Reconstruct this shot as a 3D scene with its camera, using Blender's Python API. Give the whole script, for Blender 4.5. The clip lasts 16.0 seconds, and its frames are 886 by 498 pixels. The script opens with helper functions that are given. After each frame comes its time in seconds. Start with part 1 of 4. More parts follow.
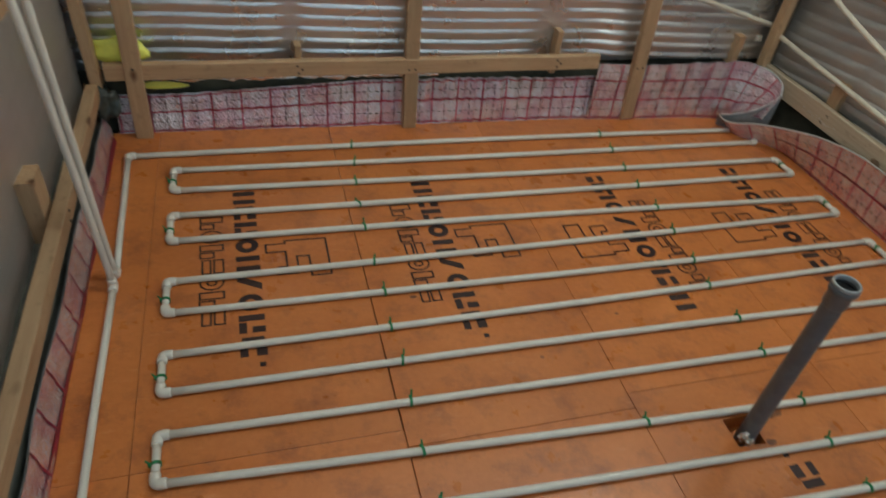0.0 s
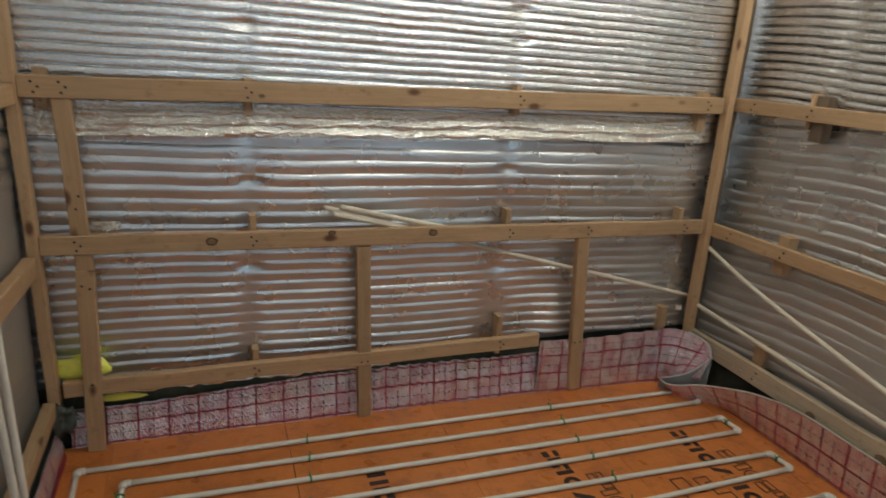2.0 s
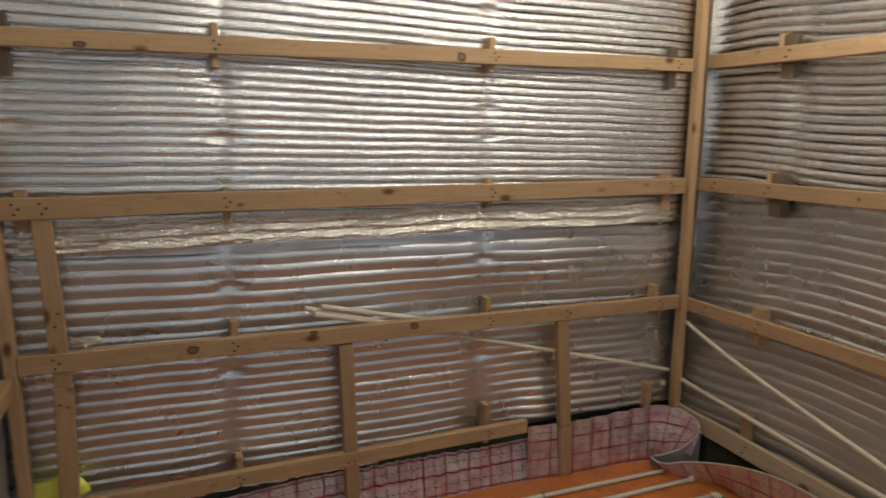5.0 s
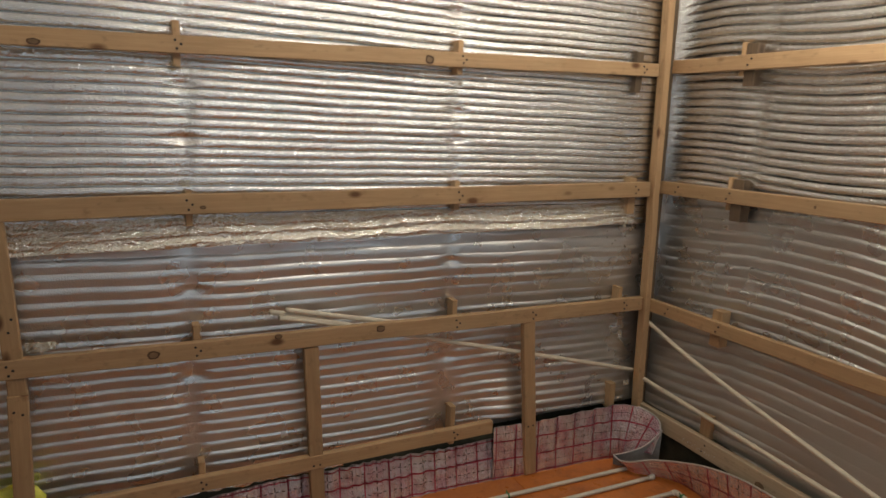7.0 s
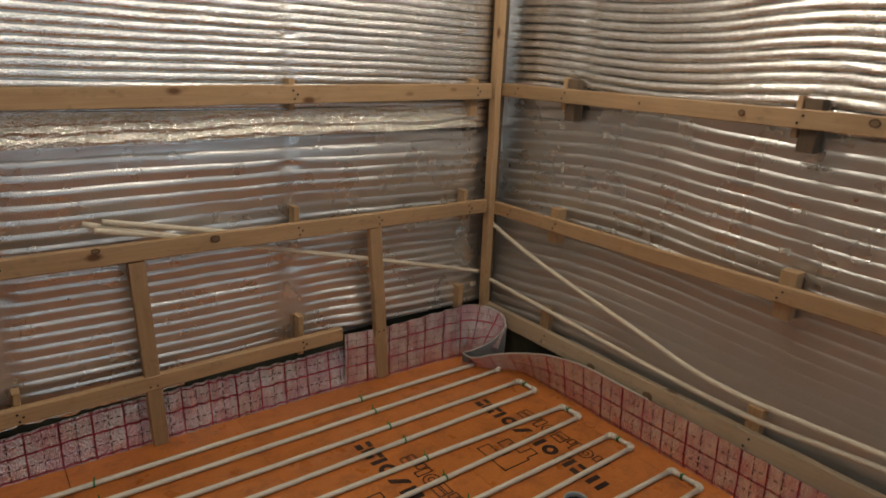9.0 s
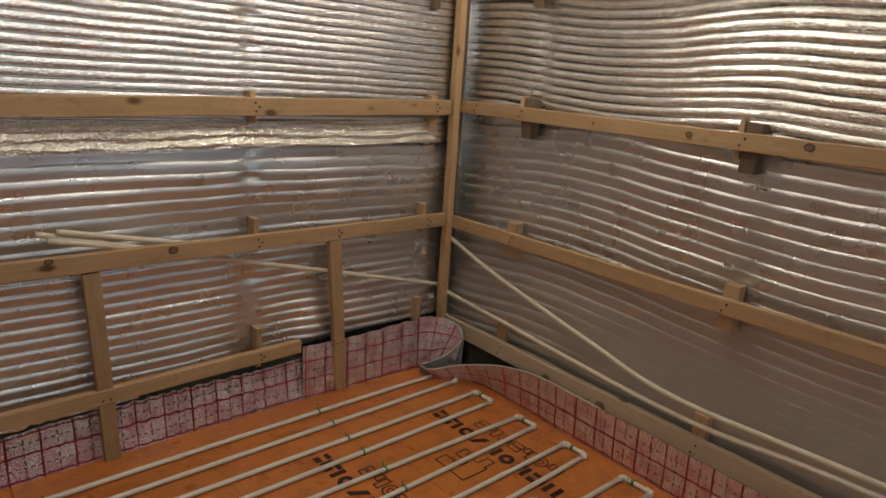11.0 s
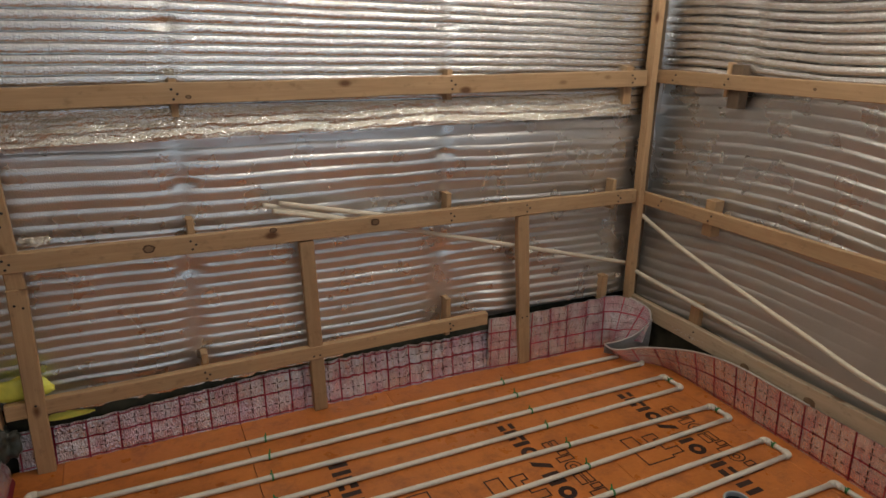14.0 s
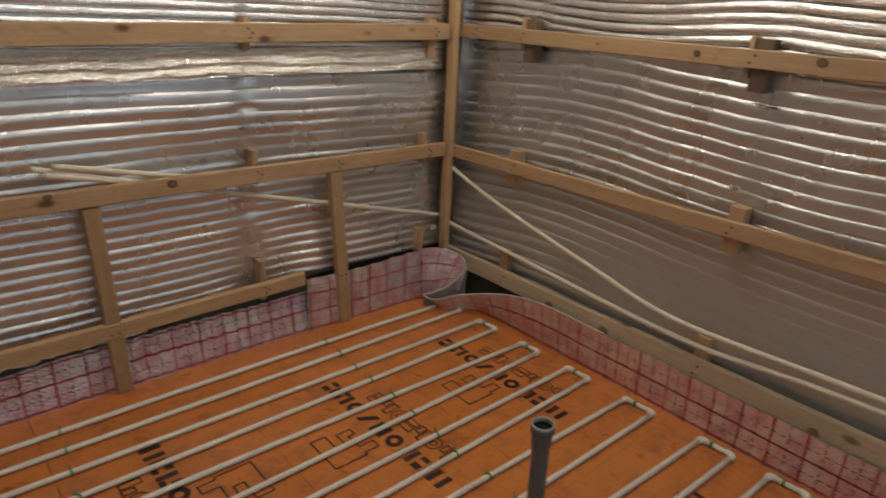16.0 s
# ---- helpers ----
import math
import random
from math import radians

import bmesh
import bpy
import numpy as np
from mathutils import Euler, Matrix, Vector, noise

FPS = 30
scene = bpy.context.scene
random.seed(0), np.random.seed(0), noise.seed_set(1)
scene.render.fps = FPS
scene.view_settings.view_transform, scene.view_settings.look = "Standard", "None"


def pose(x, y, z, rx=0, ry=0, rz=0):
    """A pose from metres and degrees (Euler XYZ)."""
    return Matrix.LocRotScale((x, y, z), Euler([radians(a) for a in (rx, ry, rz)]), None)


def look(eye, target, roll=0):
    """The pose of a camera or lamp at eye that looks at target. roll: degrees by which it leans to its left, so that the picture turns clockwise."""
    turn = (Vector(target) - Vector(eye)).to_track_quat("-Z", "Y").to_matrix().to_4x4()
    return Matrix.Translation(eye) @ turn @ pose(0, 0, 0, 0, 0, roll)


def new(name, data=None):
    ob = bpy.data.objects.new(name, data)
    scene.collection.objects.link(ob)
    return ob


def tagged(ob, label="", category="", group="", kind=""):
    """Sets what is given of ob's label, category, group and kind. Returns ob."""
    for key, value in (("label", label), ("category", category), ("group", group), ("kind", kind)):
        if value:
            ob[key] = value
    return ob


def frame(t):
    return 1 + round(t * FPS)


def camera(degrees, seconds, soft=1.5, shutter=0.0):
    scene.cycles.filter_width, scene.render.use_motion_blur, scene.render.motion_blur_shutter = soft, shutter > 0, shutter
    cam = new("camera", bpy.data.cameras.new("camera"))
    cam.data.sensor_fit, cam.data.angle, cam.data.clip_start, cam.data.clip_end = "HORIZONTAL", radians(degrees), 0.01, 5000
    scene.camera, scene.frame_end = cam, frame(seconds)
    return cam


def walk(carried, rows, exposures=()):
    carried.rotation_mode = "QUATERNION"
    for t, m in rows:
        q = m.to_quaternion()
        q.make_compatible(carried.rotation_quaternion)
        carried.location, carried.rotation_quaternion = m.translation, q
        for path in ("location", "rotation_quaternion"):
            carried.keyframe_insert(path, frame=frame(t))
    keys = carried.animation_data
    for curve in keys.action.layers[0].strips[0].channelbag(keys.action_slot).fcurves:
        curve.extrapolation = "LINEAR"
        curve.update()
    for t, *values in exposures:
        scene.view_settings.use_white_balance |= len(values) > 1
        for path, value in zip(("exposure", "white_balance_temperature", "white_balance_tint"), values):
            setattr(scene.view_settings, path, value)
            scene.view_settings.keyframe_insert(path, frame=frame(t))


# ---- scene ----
cam = camera(68.9, 16.0, shutter=0.5)
PATH = [
    (0, (-0.072, -0.040, 1.303), (0.472, 1.367, -0.010), 9.2),
    (0.2, (-0.080, -0.046, 1.306), (0.433, 1.419, 0.046), 8.9),
    (0.5, (-0.080, -0.046, 1.336), (0.454, 1.526, 0.221), 8.6),
    (0.8, (-0.075, -0.063, 1.355), (0.440, 1.589, 0.353), 7.9),
    (1, (-0.066, -0.051, 1.385), (0.456, 1.633, 0.441), 7.6),
    (1.2, (-0.077, -0.049, 1.405), (0.536, 1.682, 0.614), 7.0),
    (1.5, (-0.047, -0.085, 1.432), (0.603, 1.674, 0.738), 5.0),
    (1.7, (-0.046, -0.101, 1.414), (0.671, 1.654, 0.774), 5.3),
    (2, (-0.042, -0.112, 1.416), (0.644, 1.669, 0.816), 4.6),
    (2.3, (-0.056, -0.119, 1.410), (0.509, 1.716, 0.853), 3.0),
    (2.5, (-0.077, -0.109, 1.424), (0.417, 1.757, 0.900), 2.2),
    (3, (-0.087, -0.108, 1.461), (0.306, 1.801, 1.012), 1.5),
    (3.5, (-0.092, -0.127, 1.483), (0.321, 1.785, 1.063), 1.0),
    (4, (-0.072, -0.127, 1.482), (0.437, 1.765, 1.083), 1.2),
    (4.5, (-0.067, -0.129, 1.480), (0.514, 1.746, 1.094), 1.3),
    (5, (-0.050, -0.130, 1.481), (0.702, 1.686, 1.114), 1.6),
    (5.2, (-0.031, -0.140, 1.479), (0.768, 1.654, 1.102), 1.8),
    (7.3, (-0.039, -0.121, 1.528), (0.818, 1.642, 1.131), 2.8),
    (7.5, (-0.039, -0.131, 1.511), (0.865, 1.606, 1.104), 3.7),
    (7.8, (-0.050, -0.117, 1.477), (0.911, 1.564, 0.977), 4.5),
    (8, (0.004, -0.140, 1.460), (1.031, 1.478, 0.887), 3.4),
    (8.5, (0.080, -0.134, 1.427), (1.177, 1.398, 0.756), 3.0),
    (9, (0.044, -0.131, 1.440), (1.223, 1.369, 0.843), 3.5),
    (9.5, (-0.003, -0.137, 1.444), (1.234, 1.339, 0.904), 5.7),
    (9.7, (-0.006, -0.141, 1.449), (1.234, 1.340, 0.928), 5.7),
    (11.8, (-0.002, -0.143, 1.452), (1.322, 1.245, 0.885), 4.9),
    (12, (-0.011, -0.139, 1.411), (1.172, 1.355, 0.805), 5.4),
    (12.5, (-0.039, -0.116, 1.414), (0.924, 1.510, 0.759), 4.5),
    (13, (-0.036, -0.110, 1.426), (0.880, 1.531, 0.741), 4.2),
    (13.5, (-0.056, -0.129, 1.432), (0.798, 1.557, 0.777), 2.9),
    (14, (-0.047, -0.128, 1.447), (0.792, 1.567, 0.797), 1.8),
    (14.5, (-0.045, -0.126, 1.453), (0.810, 1.554, 0.786), 2.3),
    (15, (-0.041, -0.137, 1.455), (0.881, 1.513, 0.801), 2.0),
    (15.5, (-0.012, -0.121, 1.449), (1.070, 1.405, 0.742), 2.4),
    (16, (-0.008, -0.128, 1.422), (1.262, 1.230, 0.685), 4.2),
]
# the clip's camera settles its exposure and white balance in the first seconds
EXPOSURES = [(0, 0.42, 5800, -5), (1.0, 0.42, 5800, -5), (2.2, 0.10, 6500, 2), (3.2, -0.06, 6850, 4), (5.2, -0.08, 7000, 7), (7.5, -0.15, 7250, 8), (9.5, -0.05, 7300, 8), (11.8, -0.09, 7200, 10), (13.0, 0.07, 6950, 10), (16, 0.09, 7000, 8)]
walk(cam, [(t, look(eye, aim, roll)) for t, eye, aim, roll in PATH], EXPOSURES)

# ---- light ----
world = bpy.data.worlds.new("world")
scene.world = world
world.use_nodes = True
world.node_tree.nodes["Background"].inputs[0].default_value = (0.75, 0.85, 1.0, 1)
world.node_tree.nodes["Background"].inputs[1].default_value = 0.6


def lamp(name, kind, m, watts, colour):
    d = bpy.data.lights.new(name, kind)
    d.energy, d.color = watts, colour
    ob = new(name, d)
    ob.matrix_world = m
    return d


# three unseen point lights added under the ceiling to spread brightness over the foil, and the daylight of the wide
# window behind the camera
for overhead_x, watts in ((0.35, 7.2), (1.08, 8.0), (1.75, 10.4)):
    overhead = lamp("unseen_ceiling_light", "POINT", pose(overhead_x, 1.18, 2.18), watts, (1.0, 0.952, 0.88))
    overhead.shadow_soft_size = 0.06
day = lamp("window_daylight", "AREA", look((0.75, -1.78, 1.40), (0.75, 2, 1.3)), 4.8, (0.60, 0.80, 1.0))
day.shape, day.size, day.size_y = "RECTANGLE", 2.4, 1.15

# ---- materials ----


def material(name):
    m = bpy.data.materials.new(name)
    m.use_nodes = True
    nt = m.node_tree
    return m, nt, nt.nodes["Principled BSDF"]


def node(nt, kind, **inputs):
    n = nt.nodes.new(kind)
    for k, v in inputs.items():
        n.inputs[k.replace("_", " ")].default_value = v
    return n


def ramp(nt, source, stops):
    r = nt.nodes.new("ShaderNodeValToRGB")
    while len(r.color_ramp.elements) < len(stops):
        r.color_ramp.elements.new(0.5)
    for e, (p, c) in zip(r.color_ramp.elements, stops):
        e.position, e.color = p, (*c, 1) if len(c) == 3 else c
    nt.links.new(source, r.inputs[0])
    return r.outputs[0]


def grey(v):
    return (v, v, v)


def coords(nt, scale=(1, 1, 1), kind="Object"):
    tc = nt.nodes.new("ShaderNodeTexCoord")
    mp = nt.nodes.new("ShaderNodeMapping")
    mp.inputs["Scale"].default_value = scale
    nt.links.new(tc.outputs[kind], mp.inputs[0])
    return mp.outputs[0]


def noise_tex(nt, vec, scale, detail=4, rough=0.6):
    n = node(nt, "ShaderNodeTexNoise", Scale=scale, Detail=detail, Roughness=rough)
    nt.links.new(vec, n.inputs["Vector"])
    return n.outputs["Fac"]


def mix(nt, fac, a, b, how="MIX"):
    n = nt.nodes.new("ShaderNodeMix")
    n.data_type, n.blend_type = "RGBA", how
    for sock, v in ((n.inputs[0], fac), (n.inputs[6], a), (n.inputs[7], b)):
        if hasattr(v, "links"):
            nt.links.new(v, sock)
        else:
            sock.default_value = v if not isinstance(v, tuple) else (*v, 1)[:4]
    return n.outputs[2]


def bump(nt, bsdf, height, strength, distance):
    b = node(nt, "ShaderNodeBump", Strength=strength, Distance=distance)
    nt.links.new(height, b.inputs["Height"])
    nt.links.new(b.outputs[0], bsdf.inputs["Normal"])
    return b


def plain(name, colour, rough=0.5, vary=0.12, scale=30, metal=0.0, bumps=0.15):
    m, nt, b = material(name)
    v = coords(nt)
    n = noise_tex(nt, v, scale, 5)
    lo = tuple(c * (1 - vary) for c in colour)
    hi = tuple(min(1, c * (1 + vary)) for c in colour)
    nt.links.new(ramp(nt, n, [(0.3, lo), (0.7, hi)]), b.inputs["Base Color"])
    b.inputs["Roughness"].default_value, b.inputs["Metallic"].default_value = rough, metal
    bump(nt, b, noise_tex(nt, v, scale * 6, 3), bumps, 0.001)
    return m


def wood_material(name, light, dark, knot):
    m, nt, b = material(name)
    info = nt.nodes.new("ShaderNodeObjectInfo")
    tc = nt.nodes.new("ShaderNodeTexCoord")
    off = nt.nodes.new("ShaderNodeVectorMath")
    off.operation = "MULTIPLY_ADD"
    nt.links.new(info.outputs["Random"], off.inputs[0])
    off.inputs[1].default_value = (17, 5, 9)
    nt.links.new(tc.outputs["Object"], off.inputs[2])

    def scaled(s):
        mp = nt.nodes.new("ShaderNodeMapping")
        mp.inputs["Scale"].default_value = s
        nt.links.new(off.outputs[0], mp.inputs[0])
        return mp.outputs[0]
    grain = noise_tex(nt, scaled((1.2, 26, 26)), 4, 6, 0.65)
    tone = noise_tex(nt, scaled((2.2, 6, 6)), 1.5, 3)
    c = ramp(nt, grain, [(0.32, dark), (0.5, tuple((p + q) / 2 for p, q in zip(light, dark))), (0.66, light)])
    c = mix(nt, 0.45, c, ramp(nt, tone, [(0.3, tuple(v * 0.72 for v in light)), (0.7, light)]))
    vo = node(nt, "ShaderNodeTexVoronoi", Scale=1.0)
    nt.links.new(scaled((4.6, 9, 9)), vo.inputs["Vector"])
    k = ramp(nt, vo.outputs["Distance"], [(0.07, grey(1)), (0.15, grey(0))])
    c = mix(nt, k, c, knot)
    spots = noise_tex(nt, scaled((9, 14, 14)), 3, 4)
    c = mix(nt, ramp(nt, spots, [(0.58, grey(0)), (0.74, grey(0.5))]), c, tuple(v * 0.55 for v in dark))
    hue = node(nt, "ShaderNodeHueSaturation")
    mul = nt.nodes.new("ShaderNodeMapRange")
    mul.inputs[3].default_value, mul.inputs[4].default_value = 0.82, 1.12
    nt.links.new(info.outputs["Random"], mul.inputs[0])
    nt.links.new(mul.outputs[0], hue.inputs["Value"])
    nt.links.new(c, hue.inputs["Color"])
    nt.links.new(hue.outputs[0], b.inputs["Base Color"])
    b.inputs["Roughness"].default_value = 0.62
    bump(nt, b, grain, 0.25, 0.002)
    return m


def foil_material(name, base, rough, crinkle, grain=1.0, metal=1.0, upright=1.0, depth=0.004, blotch=None):
    m, nt, b = material(name)
    v = coords(nt, (1, 1, upright))
    b.inputs["Metallic"].default_value = metal
    stain = noise_tex(nt, v, 2.3, 4)
    nt.links.new(ramp(nt, stain, [(0.3, tuple(c * 0.88 for c in base)), (0.7, base)]), b.inputs["Base Color"])
    if blotch:
        tint = noise_tex(nt, v, 16, 4, 0.6)
        nt.links.new(ramp(nt, tint, [(0.40, blotch), (0.60, base)]), b.inputs["Base Color"])
    r = noise_tex(nt, v, 7, 3)
    nt.links.new(ramp(nt, r, [(0.3, grey(rough * 0.8)), (0.7, grey(rough * 1.25))]), b.inputs["Roughness"])
    fine = noise_tex(nt, v, 150 * grain, 3, 0.6)
    vo = node(nt, "ShaderNodeTexVoronoi", Scale=95.0 * grain)
    vo.feature = "F1"
    nt.links.new(v, vo.inputs["Vector"])
    h = mix(nt, 0.5, fine, vo.outputs["Distance"])
    bump(nt, b, h, crinkle, depth)
    return m


def xps_material():
    m, nt, b = material("orange_foam_board")
    info = nt.nodes.new("ShaderNodeObjectInfo")
    v = coords(nt)
    n1 = noise_tex(nt, v, 3.2, 5)
    n2 = noise_tex(nt, v, 60, 3)
    c = ramp(nt, n1, [(0.3, (0.50, 0.151, 0.033)), (0.7, (0.68, 0.226, 0.054))])
    c = mix(nt, 0.25, c, ramp(nt, n2, [(0.3, (0.47, 0.148, 0.033)), (0.7, (0.69, 0.256, 0.070))]))
    dirt = noise_tex(nt, v, 9, 6, 0.7)
    c = mix(nt, ramp(nt, dirt, [(0.50, grey(0)), (0.70, grey(0.68))]), c, (0.26, 0.078, 0.030))
    scuff = noise_tex(nt, coords(nt, (2.2, 9, 1)), 5, 5, 0.7)
    c = mix(nt, ramp(nt, scuff, [(0.60, grey(0)), (0.72, grey(0.5))]), c, (0.70, 0.31, 0.12))
    hue = node(nt, "ShaderNodeHueSaturation")
    mr = nt.nodes.new("ShaderNodeMapRange")
    mr.inputs[3].default_value, mr.inputs[4].default_value = 0.93, 1.05
    nt.links.new(info.outputs["Random"], mr.inputs[0])
    nt.links.new(mr.outputs[0], hue.inputs["Value"])
    nt.links.new(c, hue.inputs["Color"])
    nt.links.new(hue.outputs[0], b.inputs["Base Color"])
    rr = noise_tex(nt, v, 14, 4)
    nt.links.new(ramp(nt, rr, [(0.3, grey(0.24)), (0.7, grey(0.46))]), b.inputs["Roughness"])
    bump(nt, b, n2, 0.12, 0.001)
    return m


PINE = wood_material("pine_timber", (0.56, 0.370, 0.208), (0.40, 0.236, 0.116), (0.15, 0.065, 0.026))
PINE_PALE = wood_material("pale_timber", (0.55, 0.44, 0.31), (0.42, 0.32, 0.21), (0.20, 0.13, 0.08))
# dark wood for some packers and for the shade strip by the right corner post
PINE_DARK = wood_material("dark_timber", (0.16, 0.11, 0.07), (0.08, 0.055, 0.035), (0.05, 0.03, 0.02))
FOIL = foil_material("quilted_foil", (0.78, 0.78, 0.78), 0.29, 0.42, 2.0, 0.91, 1.0, 0.0032)
FOIL_SHINY = foil_material("shiny_foil", (0.86, 0.855, 0.84), 0.10, 0.70, 1.5, 1.0, 1.0, 0.0040)
FOIL_CRUMPLED = foil_material("crumpled_foil", (0.82, 0.79, 0.72), 0.11, 0.8, 1.6)
FOIL_MATTE = foil_material("matte_foil", (0.73, 0.735, 0.73), 0.29, 0.40, 2.0, 0.88, 1.0, 0.0032)
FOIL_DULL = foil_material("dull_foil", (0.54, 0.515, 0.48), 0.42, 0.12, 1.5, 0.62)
MEMBRANE = foil_material("pink_foil_film", (0.90, 0.84, 0.86), 0.17, 1.0, 1.5, 0.72, 0.6, 0.0055, (0.80, 0.55, 0.62))
XPS = xps_material()
PRINT = plain("black_print", (0.032, 0.012, 0.009), 0.5, 0.3, 60)
PIPE_WHITE = plain("white_plastic_pipe", (0.73, 0.69, 0.60), 0.30, 0.06, 25)
PIPE_OLD = plain("cream_plastic_pipe", (0.70, 0.63, 0.51), 0.42, 0.08, 20)
GREEN = plain("green_plastic", (0.02, 0.20, 0.065), 0.4, 0.2, 40)
PIPE_GREY = plain("grey_plastic", (0.115, 0.12, 0.125), 0.38, 0.15, 30)
KNOT_RIM = plain("knot_rim", (0.095, 0.048, 0.022), 0.6, 0.3, 60)
KNOT = plain("dark_wane", (0.20, 0.125, 0.07), 0.7, 0.35, 30)
RIM_GREY = plain("worn_grey_plastic", (0.34, 0.35, 0.35), 0.4, 0.15, 60)
RUBBER = plain("black_rubber", (0.015, 0.015, 0.015), 0.6, 0.2, 40)
STAIN = plain("brown_glue", (0.20, 0.075, 0.030), 0.35, 0.3, 40)
PAINT = plain("white_paint", (0.62, 0.62, 0.58), 0.6, 0.2, 40)
RED_LINE = plain("red_print", (0.22, 0.012, 0.035), 0.45, 0.25, 40)
FOAM_GREY = plain("grey_foam", (0.30, 0.30, 0.30), 0.85, 0.12, 60)
# near-black olive: the shade of the gap behind the rails is in this colour
SILL_DARK = plain("shaded_sill", (0.055, 0.054, 0.036), 0.85, 0.4, 14, 0, 0.5)
FOAM_PALE = plain("pale_foam", (0.46, 0.45, 0.43), 0.85, 0.1, 60)
CONCRETE = plain("dark_foundation", (0.14, 0.145, 0.125), 0.9, 0.35, 12, 0, 0.5)
BOARD_WALL = plain("rough_sheathing", (0.22, 0.17, 0.12), 0.85, 0.3, 8, 0, 0.4)
CEILING = plain("ceiling_panel", (0.80, 0.78, 0.74), 0.8, 0.06, 6)
YELLOW = plain("yellow_plastic", (0.90, 0.90, 0.16), 0.45, 0.1, 20)
FILM_DARK = plain("dark_film", (0.045, 0.05, 0.042), 0.3, 0.4, 14)
NAIL = plain("steel_nail", (0.03, 0.028, 0.026), 0.5, 0.2, 50, 0.3)

# ---- mesh helpers ----


def empty(name, m=None):
    ob = new(name)
    ob.empty_display_size = 0.05
    if m is not None:
        ob.matrix_world = m
    return ob


def part(name, bm, mat, parent=None, label="", smooth=False):
    me = bpy.data.meshes.new(name)
    bm.to_mesh(me)
    bm.free()
    me.materials.append(mat)
    if smooth:
        for p in me.polygons:
            p.use_smooth = True
    ob = new(name, me)
    if parent is not None:
        ob.parent = parent
    if label:
        ob["label"] = label
    return ob


def box_bm(sx, sy, sz, bev=0.0, cuts=0, warp=0.0, seed=0):
    """A block centred on the origin, its long side along x."""
    bm = bmesh.new()
    n = max(1, cuts)
    rnd = random.Random(seed)
    drift = [(rnd.uniform(-warp, warp), rnd.uniform(-warp, warp)) for _ in range(n + 1)]
    rings = []
    for i in range(n + 1):
        x = -sx / 2 + sx * i / n
        dy, dz = drift[i] if 0 < i < n else (0, 0)
        b = min(bev, sy / 3, sz / 3)
        if b > 0:
            pts = [(-sy / 2 + b, -sz / 2), (sy / 2 - b, -sz / 2), (sy / 2, -sz / 2 + b), (sy / 2, sz / 2 - b),
                   (sy / 2 - b, sz / 2), (-sy / 2 + b, sz / 2), (-sy / 2, sz / 2 - b), (-sy / 2, -sz / 2 + b)]
        else:
            pts = [(-sy / 2, -sz / 2), (sy / 2, -sz / 2), (sy / 2, sz / 2), (-sy / 2, sz / 2)]
        rings.append([bm.verts.new((x, y + dy, z + dz)) for y, z in pts])
    k = len(rings[0])
    for a, c in zip(rings, rings[1:]):
        for j in range(k):
            bm.faces.new((a[j], a[(j + 1) % k], c[(j + 1) % k], c[j]))
    bm.faces.new(rings[0][::-1])
    bm.faces.new(rings[-1])
    bmesh.ops.recalc_face_normals(bm, faces=bm.faces)
    return bm


def tube_bm(points, r, seg=12, caps=True):
    bm = bmesh.new()
    pts = [Vector(p) for p in points]
    rings = []
    up = None
    for i, p in enumerate(pts):
        d = (pts[min(i + 1, len(pts) - 1)] - pts[max(i - 1, 0)]).normalized()
        if up is None:
            up = Vector((0, 0, 1)) if abs(d.z) < 0.9 else Vector((1, 0, 0))
        s = d.cross(up).normalized()
        up = s.cross(d).normalized()
        rad = r[i] if isinstance(r, (list, tuple)) else r
        rings.append([bm.verts.new(p + (s * math.cos(a) + up * math.sin(a)) * rad)
                      for a in (2 * math.pi * j / seg for j in range(seg))])
    for a, c in zip(rings, rings[1:]):
        for j in range(seg):
            bm.faces.new((a[j], a[(j + 1) % seg], c[(j + 1) % seg], c[j]))
    if caps:
        bm.faces.new(rings[0][::-1])
        bm.faces.new(rings[-1])
    bmesh.ops.recalc_face_normals(bm, faces=bm.faces)
    return bm


def grid_bm(rows, cols, fn):
    """A sheet of rows x cols quads; fn(u, v) gives the place."""
    bm = bmesh.new()
    vs = [[bm.verts.new(fn(j / cols, i / rows)) for j in range(cols + 1)] for i in range(rows + 1)]
    for i in range(rows):
        for j in range(cols):
            bm.faces.new((vs[i][j], vs[i][j + 1], vs[i + 1][j + 1], vs[i + 1][j]))
    return bm


def smoothstep(a, b, x):
    t = min(1, max(0, (x - a) / (b - a)))
    return t * t * (3 - 2 * t)


def along(a, b, normal):
    """Pose with x from a to b and y along normal, at the middle."""
    a, b = Vector(a), Vector(b)
    x = (b - a).normalized()
    z = x.cross(Vector(normal)).normalized()
    y = z.cross(x)
    m = Matrix((x, y, z)).transposed().to_4x4()
    return Matrix.Translation((a + b) / 2) @ m, (b - a).length


beam_seed = [0]


